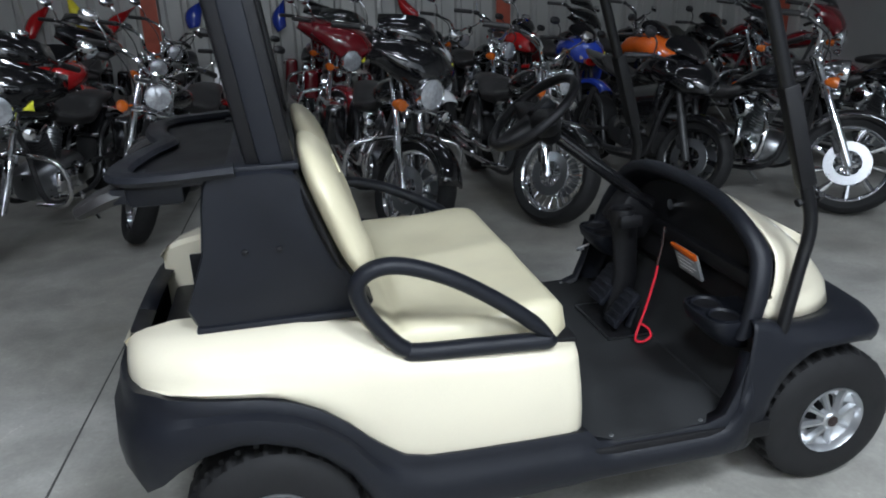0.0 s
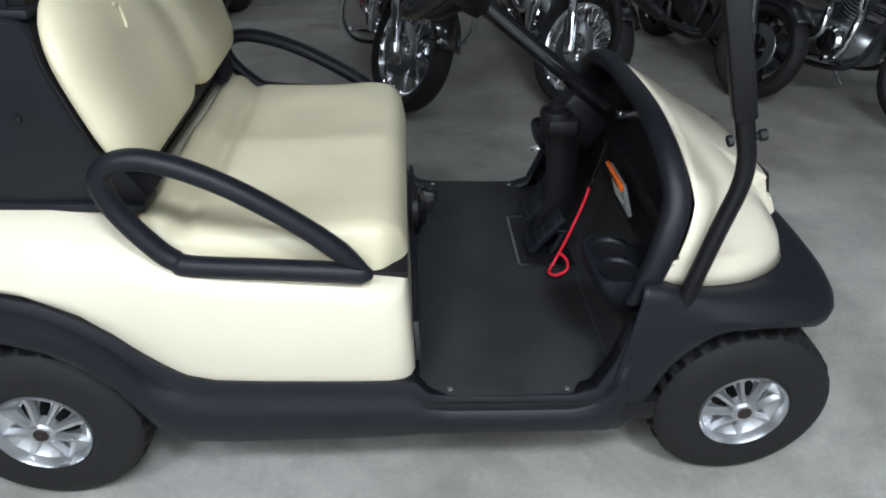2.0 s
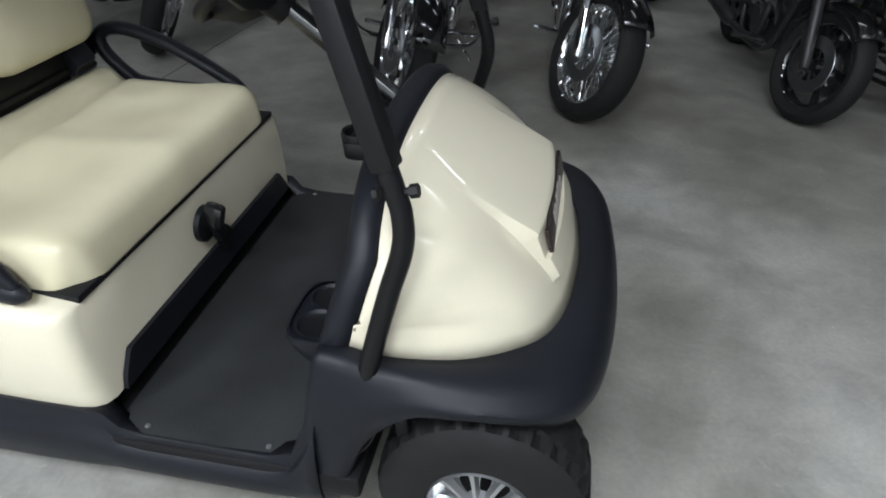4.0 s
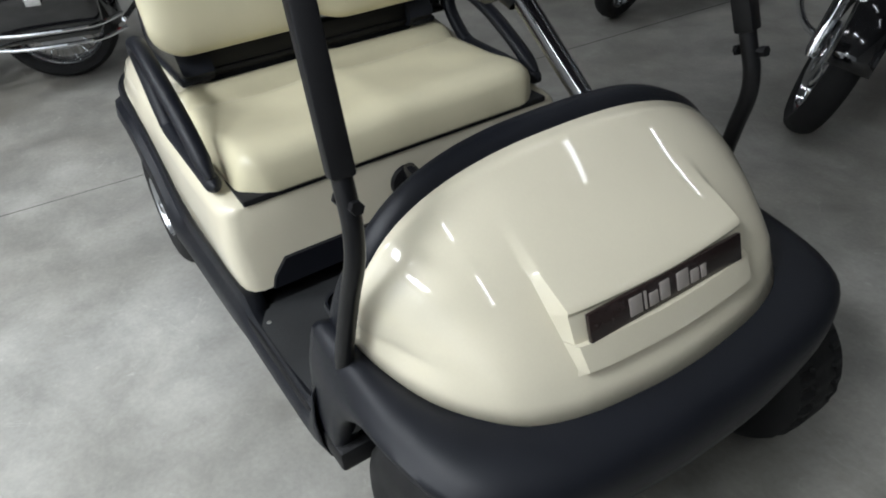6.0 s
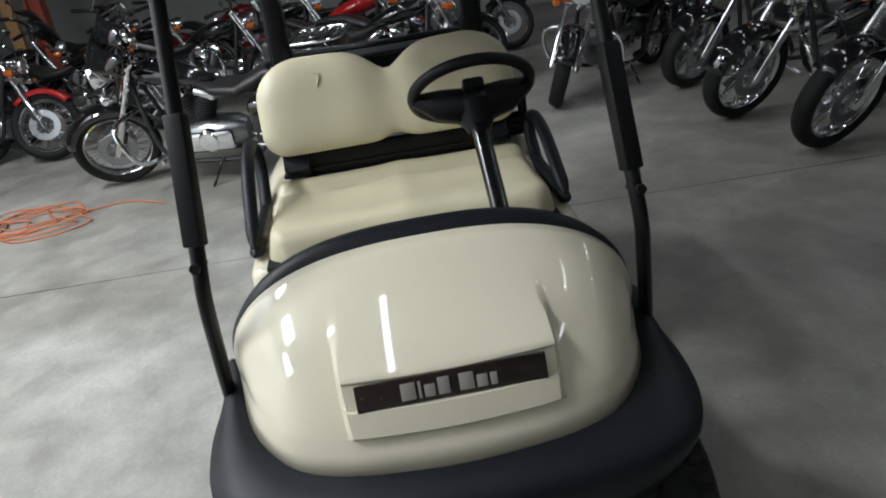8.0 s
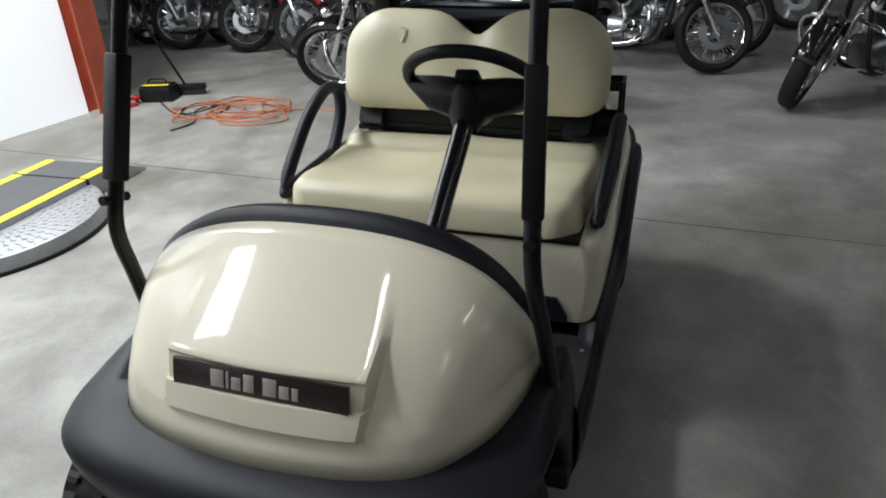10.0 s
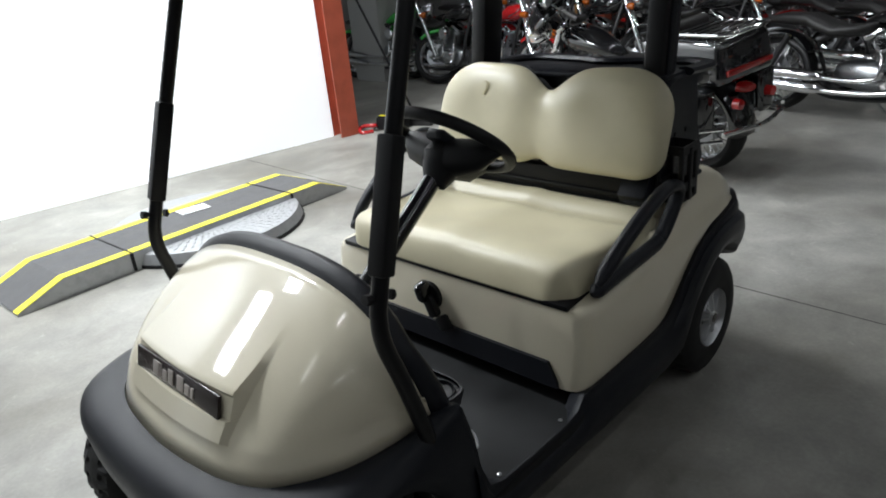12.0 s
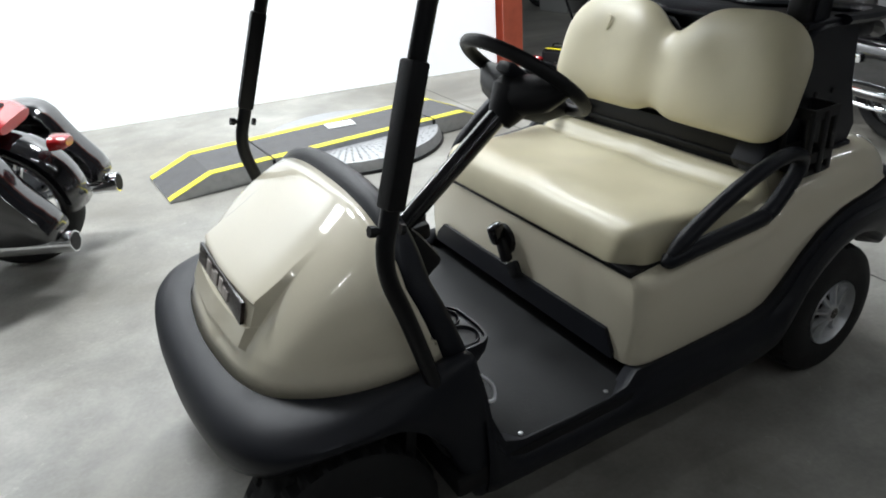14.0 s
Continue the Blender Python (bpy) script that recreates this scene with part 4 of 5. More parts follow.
def cart_wheel(x, y, s, tw=0.205):
    R, h = 0.2285, tw / 2
    prof = [(0.104, h * 0.80), (0.115, h * 0.95), (0.15, h), (0.185, h * 0.965), (0.205, h * 0.88), (0.218, h * 0.78), (0.2265, h * 0.62), (0.228, h * 0.40), (0.2285, h * 0.36), (0.2285, h * 0.05)]
    prof = prof + [(r, -w) for r, w in prof[::-1]]

    def tread(k, i):
        if i in (6, 7, 12, 13):
            return -0.011 if k % 4 in (0, 1) else 0.0
        if i in (8, 11):
            return -0.009 if k % 4 in (2, 3) else 0.0
        return 0.0
    bm = bmesh.new()
    lathe(bm, prof, (x, y, R), "y", 120, shape=tread)
    t = part("wheel", bm, TYRE, cart, "treaded black cart tyre on a silver rim", 25)
    o = y + s * h
    bm = bmesh.new()
    rp = [(0.096, -0.05), (0.104, -0.012), (0.110, -0.002), (0.112, -0.008), (0.108, -0.02), (0.10, -0.06)]
    lathe(bm, [(r, s * w) for r, w in rp], (x, o, R), "y", 48)
    spokes = 8
    for k in range(spokes):
        a0 = 2 * math.pi * (k + 0.3) / spokes
        c = Vector((x, o, R))

        def at(ang, r, d):
            return c + Vector((r * math.cos(ang), s * d, r * math.sin(ang)))
        # dished web between the slots, then a raised rib along the middle
        half = math.pi / spokes
        rows = []
        for r, f, d in ((0.028, 1.0, -0.020), (0.040, 0.50, -0.026), (0.055, 0.44, -0.034), (0.067, 0.58, -0.040), (0.074, 1.0, -0.042), (0.088, 1.0, -0.036), (0.100, 1.0, -0.024)):
            rows.append([at(a0 + half * f * g, r, d) for g in (-1, -0.5, 0, 0.5, 1)])
        grid(bm, rows)
        rows = []
        for r, w, d in ((0.026, 0.006, -0.004), (0.05, 0.0065, -0.010), (0.075, 0.0075, -0.018), (0.101, 0.009, -0.020)):
            rv, tv = Vector((math.cos(a0), 0, math.sin(a0))), Vector((-math.sin(a0), 0, math.cos(a0)))
            rows.append([c + rv * r - tv * w * 1.2 + Vector((0, s * (d - 0.016), 0)), c + rv * r - tv * w * 0.6 + Vector((0, s * d, 0)), c + rv * r + tv * w * 0.6 + Vector((0, s * d, 0)), c + rv * r + tv * w * 1.2 + Vector((0, s * (d - 0.016), 0))])
        grid(bm, rows)
    lathe(bm, [(0.001, s * 0.0), (0.024, s * 0.0), (0.030, -s * 0.006), (0.034, -s * 0.03)], (x, o, R), "y", 24)
    rim = part("rim", bm, SILVER, t, "silver eight-spoke wheel rim", 30)
    bm = bmesh.new()
    lathe(bm, [(0.001, 0.0), (0.098, 0.0), (0.098, s * 0.01)], (x, o - s * 0.055, R), "y", 32)
    part("rim_back", bm, DARK, rim)
    bm = bmesh.new()
    lathe(bm, [(0.001, s * 0.003), (0.017, s * 0.002), (0.019, -s * 0.002)], (x, o, R), "y", 20)
    part("hub_cap", bm, BADGE, rim)


for s in (-1, 1):
    cart_wheel(0.0, s * 0.482, s)
    cart_wheel(1.664, s * 0.437, s)

# ---- motorcycles ----


def bike_wheel(root, x, R, w, spokes, chrome_rim, name, disc=True, blackrim=False):
    bm = bmesh.new()
    h = w / 2
    prof = [(R - 0.085, h * 0.62), (R - 0.07, h * 0.85), (R - 0.04, h), (R - 0.018, h * 0.82), (R - 0.006, h * 0.5), (R, 0.0)]
    prof = prof + [(r, -a) for r, a in prof[-2::-1]]
    lathe(bm, prof, (x, 0, R), "y", 40)
    wl = part(name, bm, TYRE, root, "black motorcycle tyre")
    bm = bmesh.new()
    rr = R - 0.085
    rp = [(rr + 0.006, h * 0.66), (rr, h * 0.70), (rr - 0.012, h * 0.55), (rr - 0.02, h * 0.2), (rr - 0.02, -h * 0.2), (rr - 0.012, -h * 0.55), (rr, -h * 0.70), (rr + 0.006, -h * 0.66)]
    lathe(bm, rp, (x, 0, R), "y", 40)
    rm = part("rim", bm, CHROME if chrome_rim else (BLACK_PAINT if blackrim else ALU), wl)
    bm = bmesh.new()
    n = spokes
    if spokes > 20:
        for k in range(n):
            a = 2 * math.pi * k / n
            sd = 1 if k % 2 else -1
            tube(bm, [(x + 0.03 * math.cos(a + 0.3 * sd), sd * 0.035, R + 0.03 * math.sin(a + 0.3 * sd)), (x + (rr - 0.015) * math.cos(a), 0, R + (rr - 0.015) * math.sin(a))], 0.0035, 5)
    else:
        for k in range(n):
            a = 2 * math.pi * k / n
            tube(bm, [(x + 0.03 * math.cos(a), 0, R + 0.03 * math.sin(a)), (x + rr * 0.55 * math.cos(a + 0.1), 0, R + rr * 0.55 * math.sin(a + 0.1)), (x + (rr - 0.01) * math.cos(a), 0, R + (rr - 0.01) * math.sin(a))], [0.026, 0.018, 0.024], 8)
    lathe(bm, [(0.001, 0.055), (0.03, 0.055), (0.042, 0.03), (0.03, 0.0), (0.042, -0.03), (0.03, -0.055), (0.001, -0.055)], (x, 0, R), "y", 18)
    part("spokes", bm, CHROME if chrome_rim else (BLACK_PAINT if blackrim else ALU), wl)
    if disc:
        for sd in (-1, 1):
            bm = bmesh.new()
            lathe(bm, [(0.085, sd * 0.062), (0.145, sd * 0.062), (0.147, sd * 0.066), (0.145, sd * 0.068), (0.085, sd * 0.068), (0.083, sd * 0.065)], (x, 0, R), "y", 32, closed=True)
            for k in range(5):
                a = 2 * math.pi * k / 5
                tube(bm, [(x + 0.035 * math.cos(a), sd * 0.05, R + 0.035 * math.sin(a)), (x + 0.09 * math.cos(a + 0.2), sd * 0.064, R + 0.09 * math.sin(a + 0.2))], 0.007, 5)
            part("brake_disc", bm, ALU, wl)
    return wl


def fender_arc(bm, x, R, r, w, a0, a1, n=16, drop=0.035):
    rows = []
    for k in range(n + 1):
        a = radians(a0 + (a1 - a0) * k / n)
        row = []
        for f in (-1, -0.93, -0.6, 0, 0.6, 0.93, 1):
            rad = r - drop * (abs(f) ** 3) - (0.03 if abs(f) == 1 else 0)
            row.append((x + rad * math.cos(a), w / 2 * f, R + rad * math.sin(a)))
        rows.append(row)
    grid(bm, rows)


def blob(bm, stations, n=16, e=2.4):
    """A closed body through stations (x, y0, z, half width, half height up, half height down)."""
    rows = []
    for x, y0, z, hw, hu, hd in stations:
        row = []
        for k in range(n):
            a = 2 * math.pi * k / n
            ca, sa = math.cos(a), math.sin(a)
            row.append((x, y0 + hw * math.copysign(abs(ca) ** (2 / e), ca), z + (hu if sa > 0 else hd) * math.copysign(abs(sa) ** (2 / e), sa)))
        rows.append(row)
    vs = grid(bm, rows, close_v=True)
    cap(bm, vs[0][::-1])
    cap(bm, vs[-1])


def motorcycle(kind, paint, label, chrome_rim=True, spokes=40, seed=0, fat=False):
    """Origin on the floor under the front axle, nose along +x."""
    rnd = random.Random(seed)
    root = tagged(new("motorcycle"), label, "motorcycle", "parked motorcycles")
    sport = kind == "sport"
    R = 0.30 if sport else 0.335
    wb = 1.42 if sport else 1.66
    fw = 0.12 if sport else (0.15 if fat else 0.125)
    bike_wheel(root, 0, R, fw, 6 if sport else spokes, chrome_rim and not sport, "front_wheel", True, sport)
    bike_wheel(root, -wb, R, 0.19 if sport else 0.165, 6 if sport else spokes, chrome_rim and not sport, "rear_wheel", True, sport)
    hx, hz = (-0.30, 0.93) if sport else (-0.36, 1.0)
    # fork
    for sd in (-1, 1):
        bm = bmesh.new()
        a, b = Vector((0.0, sd * 0.105, R)), Vector((hx, sd * 0.105, hz))
        tube(bm, [a + (a - b) * 0.04, a, a.lerp(b, 0.45), a.lerp(b, 0.46), b], [0.022, 0.030, 0.030, 0.022, 0.022], 12)
        part("fork_leg", bm, CHROME if not sport else ENGINE, root)
        bm = bmesh.new()
        box(bm, (-0.09, sd * 0.09, R + 0.10), (0.05, 0.04, 0.10), 0.01, m=pose(0, 0, 0, 0, -30, 0))
        part("brake_caliper", bm, ENGINE, root)
    bm = bmesh.new()
    for f in (0.72, 0.97):
        p = Vector((0, 0, R)).lerp(Vector((hx, 0, hz)), f)
        box(bm, p, (0.07, 0.27, 0.03), 0.01, m=pose(0, 0, 0, 0, 28, 0))
    tube(bm, [(hx + 0.12, 0, hz - 0.24), (hx - 0.03, 0, hz + 0.02)], 0.03, 10)
    part("fork_yoke", bm, CHROME if not sport else ENGINE, root)
    # fenders
    full = kind in ("bagger", "tourer", "stretched")
    bm = bmesh.new()
    fender_arc(bm, 0, R, R + 0.03, fw + 0.05, 20 if full else 45, 165 if full else 140)
    part("front_fender", bm, paint, root, thick=0.003)
    bm = bmesh.new()
    if sport:
        blob(bm, [(-wb + 0.35, 0, 0.80, 0.12, 0.03, 0.04), (-wb + 0.1, 0, 0.86, 0.12, 0.04, 0.05), (-wb - 0.15, 0, 0.92, 0.08, 0.035, 0.04), (-wb - 0.3, 0, 0.96, 0.03, 0.012, 0.015)])
    else:
        fender_arc(bm, -wb, R, R + 0.035, 0.23, 30, 185 if full else 170, 18)
    part("rear_fender" if not sport else "tail", bm, paint if not sport or seed % 2 else BLACK_PAINT, root, thick=0.0 if sport else 0.003)
    # frame
    bm = bmesh.new()
    for sd in (-1, 1):
        tube(bm, smooth_line([(hx + 0.02, sd * 0.03, hz - 0.1), (hx - 0.02, sd * 0.10, 0.62), (hx - 0.12, sd * 0.13, 0.26), (hx - 0.5, sd * 0.13, 0.18), (-wb + 0.42, sd * 0.13, 0.22), (-wb + 0.28, sd * 0.12, 0.50), (-wb + 0.1, sd * 0.11, 0.62)], 5), 0.019, 8)
        tube(bm, [(-wb, sd * 0.12, R), (-wb + 0.45, sd * 0.12, 0.36)], 0.024, 8)
        tube(bm, [(-wb - 0.02, sd * 0.13, R + 0.05), (-wb + 0.12, sd * 0.13, 0.66)], 0.026, 10)
    tube(bm, [(hx, 0, hz - 0.05), (hx - 0.3, 0, 0.82), (-wb + 0.3, 0, 0.62)], 0.024, 8)
    part("frame", bm, ENGINE, root)
    # engine: two finned cylinders over a crankcase
    ex = hx - 0.36
    bm = bmesh.new()
    blob(bm, [(ex + 0.24, 0, 0.34, 0.08, 0.09, 0.09), (ex + 0.16, 0, 0.34, 0.14, 0.13, 0.12), (ex - 0.12, 0, 0.35, 0.16, 0.14, 0.12), (ex - 0.32, 0, 0.36, 0.14, 0.12, 0.1), (ex - 0.42, 0, 0.36, 0.08, 0.08, 0.08)], 16, 3)
    eng = part("engine", bm, ALU if not sport else ENGINE, root)
    for cyl in (0, 1) if not sport else ():
        bm = bmesh.new()
        tilt = 24 if cyl == 0 else -24
        m = pose(ex - 0.05, 0, 0.42, 0, tilt, 0)
        fins = [(0.001, 0.03)]
        for k in range(9):
            z = 0.06 + k * 0.021
            fins += [(0.066, z - 0.004), (0.086, z), (0.086, z + 0.010), (0.066, z + 0.013)]
        lathe(bm, fins + [(0.066, 0.26), (0.001, 0.26)], (0, 0, 0), "z", 16)
        bm.transform(m)
        part("cylinder", bm, ENGINE if rnd.random() < 0.6 else ALU, eng)
        bm = bmesh.new()
        box(bm, (0, 0, 0), (0.17, 0.15, 0.06), 0.02)
        bm.transform(m @ pose(0, 0, 0.285))
        part("rocker_cover", bm, CHROME, eng)
    for sd in (-1, 1):
        bm = bmesh.new()
        lathe(bm, [(0.001, sd * 0.05), (0.07, sd * 0.048), (0.09, sd * 0.03), (0.095, 0.0)], (ex + 0.05 - 0.2 * (sd > 0), sd * 0.15, 0.35), "y", 24)
        if sd > 0:
            box(bm, (ex - 0.1, 0.165, 0.35), (0.5, 0.05, 0.15), 0.024)
        part("engine_cover", bm, CHROME if not sport else ENGINE, eng)
    if not sport:
        bm = bmesh.new()
        lathe(bm, [(0.001, -0.06), (0.06, -0.06), (0.078, -0.045), (0.08, 0.0)], (ex - 0.05, -0.13, 0.63), "y", 24)
        part("air_cleaner", bm, CHROME, eng)
    # exhausts on the right side
    for k in range(2 if not sport else 1):
        bm = bmesh.new()
        z1 = 0.30 + 0.11 * k
        tube(bm, smooth_line([(ex + (0.12 if k == 0 else -0.1), -0.10, 0.60), (ex + (0.20 if k == 0 else -0.02), -0.19, 0.48), (ex + (0.12 if k == 0 else -0.05), -0.2, 0.27 + 0.08 * k), (ex - 0.35, -0.21, 0.23 + 0.10 * k), (-wb + 0.25, -0.22, z1 - 0.03)], 5), 0.022, 10)
        tube(bm, [(-wb + 0.5, -0.215, 0.24 + 0.10 * k), (-wb + 0.42, -0.22, 0.245 + 0.10 * k), (-wb - 0.25, -0.225, 0.275 + 0.10 * k), (-wb - 0.27, -0.225, 0.276 + 0.10 * k)], [0.024, 0.046, 0.048, 0.036], 14)
        part("exhaust_pipe", bm, CHROME if not sport else ENGINE, root)
    # tank
    bm = bmesh.new()
    if sport:
        blob(bm, [(hx - 0.02, 0, 0.86, 0.06, 0.05, 0.08), (hx - 0.12, 0, 0.89, 0.13, 0.09, 0.12), (hx - 0.3, 0, 0.88, 0.16, 0.10, 0.12), (hx - 0.48, 0, 0.83, 0.10, 0.06, 0.08), (hx - 0.55, 0, 0.80, 0.05, 0.02, 0.04)], 20)
    else:
        blob(bm, [(hx + 0.0, 0, 0.88, 0.05, 0.05, 0.05), (hx - 0.06, 0, 0.885, 0.11, 0.08, 0.08), (hx - 0.2, 0, 0.875, 0.155, 0.095, 0.10), (hx - 0.36, 0, 0.84, 0.14, 0.085, 0.08), (hx - 0.52, 0, 0.79, 0.09, 0.06, 0.05), (hx - 0.62, 0, 0.76, 0.04, 0.03, 0.03)], 20, 2.2)
    tank = part("fuel_tank", bm, paint, root, angle=60)
    bm = bmesh.new()
    lathe(bm, [(0.001, 0.016), (0.03, 0.014), (0.034, 0.0)], (hx - 0.2, 0.0, 0.968), "z", 16)
    part("fuel_cap", bm, CHROME, tank)
    # seat
    bm = bmesh.new()
    if sport:
        blob(bm, [(hx - 0.5, 0, 0.80, 0.08, 0.03, 0.04), (hx - 0.65, 0, 0.79, 0.14, 0.035, 0.04), (hx - 0.85, 0, 0.84, 0.13, 0.04, 0.04), (-wb + 0.1, 0, 0.91, 0.09, 0.03, 0.03)])
    else:
        blob(bm, [(hx - 0.50, 0, 0.76, 0.09, 0.03, 0.04), (hx - 0.62, 0, 0.72, 0.16, 0.04, 0.06), (hx - 0.82, 0, 0.70, 0.19, 0.05, 0.06), (hx - 0.98, 0, 0.75, 0.17, 0.07, 0.06), (hx - 1.05, 0, 0.79, 0.15, 0.05, 0.07), (hx - 1.25, 0, 0.80, 0.12, 0.045, 0.06), (hx - 1.42, 0, 0.79, 0.07, 0.02, 0.04)], 18)
    part("seat", bm, SEAT_BLACK, root, angle=60)
    # handlebar, grips, mirrors
    bm = bmesh.new()
    hb = 0.34 if sport else 0.42
    rise = 0.02 if sport else rnd.uniform(0.12, 0.24)
    bar = smooth_line([(hx - 0.28, -hb, hz + rise - 0.03), (hx - 0.14, -hb * 0.72, hz + rise), (hx - 0.02, -0.14, hz + rise * 0.8), (hx - 0.02, -0.06, hz + 0.04), (hx - 0.02, 0.06, hz + 0.04), (hx - 0.02, 0.14, hz + rise * 0.8), (hx - 0.14, hb * 0.72, hz + rise), (hx - 0.28, hb, hz + rise - 0.03)], 4)
    tube(bm, bar, 0.014, 8)
    hbar = part("handlebar", bm, CHROME if not sport else ENGINE, root)
    for sd in (-1, 1):
        bm = bmesh.new()
        tube(bm, [(hx - 0.15, sd * hb * 0.74, hz + rise - 0.002), (hx - 0.29, sd * hb * 1.01, hz + rise - 0.032)], 0.021, 10)
        box(bm, (hx - 0.12, sd * hb * 0.66, hz + rise), (0.05, 0.05, 0.04), 0.01)
        part("grip", bm, SEAT_BLACK, hbar)
        bm = bmesh.new()
        tube(bm, smooth_line([(hx - 0.12, sd * hb * 0.68, hz + rise), (hx - 0.08, sd * hb * 0.85, hz + rise + 0.09), (hx - 0.1, sd * hb * 1.0, hz + rise + 0.14)], 3), 0.006, 6)
        blob(bm, [(hx - 0.075, sd * hb * 1.06, hz + rise + 0.15, 0.02, 0.01, 0.01), (hx - 0.095, sd * hb * 1.06, hz + rise + 0.15, 0.06, 0.04, 0.035), (hx - 0.115, sd * hb * 1.06, hz + rise + 0.15, 0.062, 0.042, 0.037)], 14)
        part("mirror", bm, CHROME if not sport else ENGINE, hbar)
        bm = bmesh.new()
        tube(bm, smooth_line([(hx - 0.1, sd * hb * 0.66, hz + rise - 0.01), (hx + 0.06, sd * 0.2, hz + rise * 0.4), (hx + 0.02, sd * 0.1, hz - 0.1), (hx - 0.15, sd * 0.06, hz - 0.2)], 4), 0.006, 5)
        part("cable", bm, ENGINE, hbar)
    # lamps
    lx, lz = (hx + 0.26, 0.86) if sport else (hx + (0.29 if kind in ("bagger", "tourer") else 0.20), 0.93)
    if not sport:
        bm = bmesh.new()
        rr = 0.10 if kind != "cruiser" else 0.085
        lathe(bm, [(0.001, -0.16), (rr * 0.6, -0.13), (rr * 0.95, -0.05), (rr, 0.0), (rr * 0.96, 0.012), (rr * 0.9, 0.006)], (lx, 0, lz), "x", 28)
        hl = part("headlight", bm, CHROME, root)
        bm = bmesh.new()
        lathe(bm, [(0.001, 0.02), (rr * 0.5, 0.016), (rr * 0.91, 0.004)], (lx, 0, lz), "x", 24)
        part("lens", bm, LENS, hl, "clear headlight lens")
        for sd in (-1, 1):
            bm = bmesh.new()
            tube(bm, [(lx - 0.12, sd * 0.06, lz - 0.10), (lx - 0.08, sd * 0.17, lz - 0.11)], 0.009, 6)
            lathe(bm, [(0.001, 0.05), (0.034, 0.045), (0.04, 0.02), (0.025, -0.03), (0.001, -0.045)], (lx - 0.06, sd * 0.19, lz - 0.11), "x", 14)
            part("turn_signal", bm, AMBER if sd < 0 else CHROME, root)
    bm = bmesh.new()
    tz = 0.86 if sport else 0.62
    tx = -wb - (0.24 if sport else R + 0.02) + (0.0 if sport else 0.02)
    blob(bm, [(tx - 0.05, 0, tz, 0.04, 0.02, 0.02), (tx - 0.03, 0, tz, 0.055, 0.03, 0.03), (tx + 0.03, 0, tz, 0.06, 0.035, 0.035)], 12)
    part("tail_light", bm, REDLENS, root, "red tail light")
    # side stand and foot pegs
    bm = bmesh.new()
    tube(bm, [(ex - 0.2, 0.14, 0.2), (ex - 0.12, 0.30, 0.012)], 0.011, 6)
    part("side_stand", bm, CHROME, root)
    for sd in (-1, 1):
        bm = bmesh.new()
        tube(bm, [(ex + 0.15, sd * 0.14, 0.26), (ex + 0.18, sd * 0.34, 0.28)], 0.016, 8)
        part("foot_peg", bm, CHROME if not sport else ENGINE, root)
    # extras
    if full:
        for sd in (-1, 1):
            bm = bmesh.new()
            if kind == "stretched":
                side = smooth_line([(0.33, 0.66), (0.05, 0.72), (-0.14, 0.70), (-0.24, 0.53), (-0.36, 0.33), (-0.28, 0.29), (0.0, 0.30), (0.28, 0.36)], 3, True)
                grid(bm, [[(-wb + q[0] * k + c * (1 - k), sd * yy, 0.5 + (q[1] - 0.5) * k) for q in side] for yy, k, c in ((0.20, 0.0, -0.1), (0.20, 0.95, -0.1), (0.215, 1.0, -0.1), (0.36, 1.0, -0.1), (0.385, 0.95, -0.1), (0.39, 0.8, -0.1), (0.39, 0.0, -0.1))], close_v=True)
            else:
                box(bm, (-wb + 0.02, sd * 0.30, 0.52), (0.62, 0.17, 0.32), 0.05, taper=(1.05, 0.92), seg=4)
            bag = part("saddlebag", bm, paint, root, "hard saddlebag")
            bm = bmesh.new()
            box(bm, (-wb + 0.0, sd * 0.395, 0.60), (0.08, 0.02, 0.05), 0.008)
            part("latch", bm, CHROME, bag)
            bm = bmesh.new()
            tube(bm, smooth_line([(hx + 0.04, sd * 0.06, 0.62), (hx + 0.10, sd * 0.28, 0.60), (hx + 0.09, sd * 0.37, 0.54), (hx + 0.04, sd * 0.38, 0.38), (hx - 0.0, sd * 0.30, 0.27), (hx - 0.06, sd * 0.1, 0.24)], 5), 0.018, 10)
            part("crash_bar", bm, CHROME, root)
        bm = bmesh.new()
        # batwing fairing: a bowed shell with wings
        rows = []
        for i in range(13):
            v = -1 + 2 * i / 12
            y = 0.37 * v
            bow = 0.20 * (1 - v * v)
            top = 0.16 - 0.05 * abs(v) ** 2
            low = -0.17 + 0.15 * abs(v) ** 1.2
            rows.append([(hx + 0.05 + bow + dx, y * (1 - 0.06 * abs(f - 0.5)), hz + 0.06 + low + (top - low) * f) for f, dx in ((0, -0.03), (0.12, 0.0), (0.35, 0.03), (0.6, 0.02), (0.85, -0.04), (1.0, -0.08))])
        grid(bm, rows)
        fr = part("fairing", bm, paint, root, "batwing front fairing", 60, thick=0.012)
        bm = bmesh.new()
        rows = []
        for i in range(9):
            v = -1 + 2 * i / 8
            rows.append([(hx - 0.01 + 0.16 * (1 - v * v) - 0.10 * f, 0.30 * v * (1 - 0.2 * f), hz + 0.23 + 0.14 * f * (1 - 0.4 * v * v)) for f in (0, 0.5, 1)])
        grid(bm, rows)
        part("windshield", bm, BLACK_PAINT, fr, "dark tinted windshield", thick=0.004)
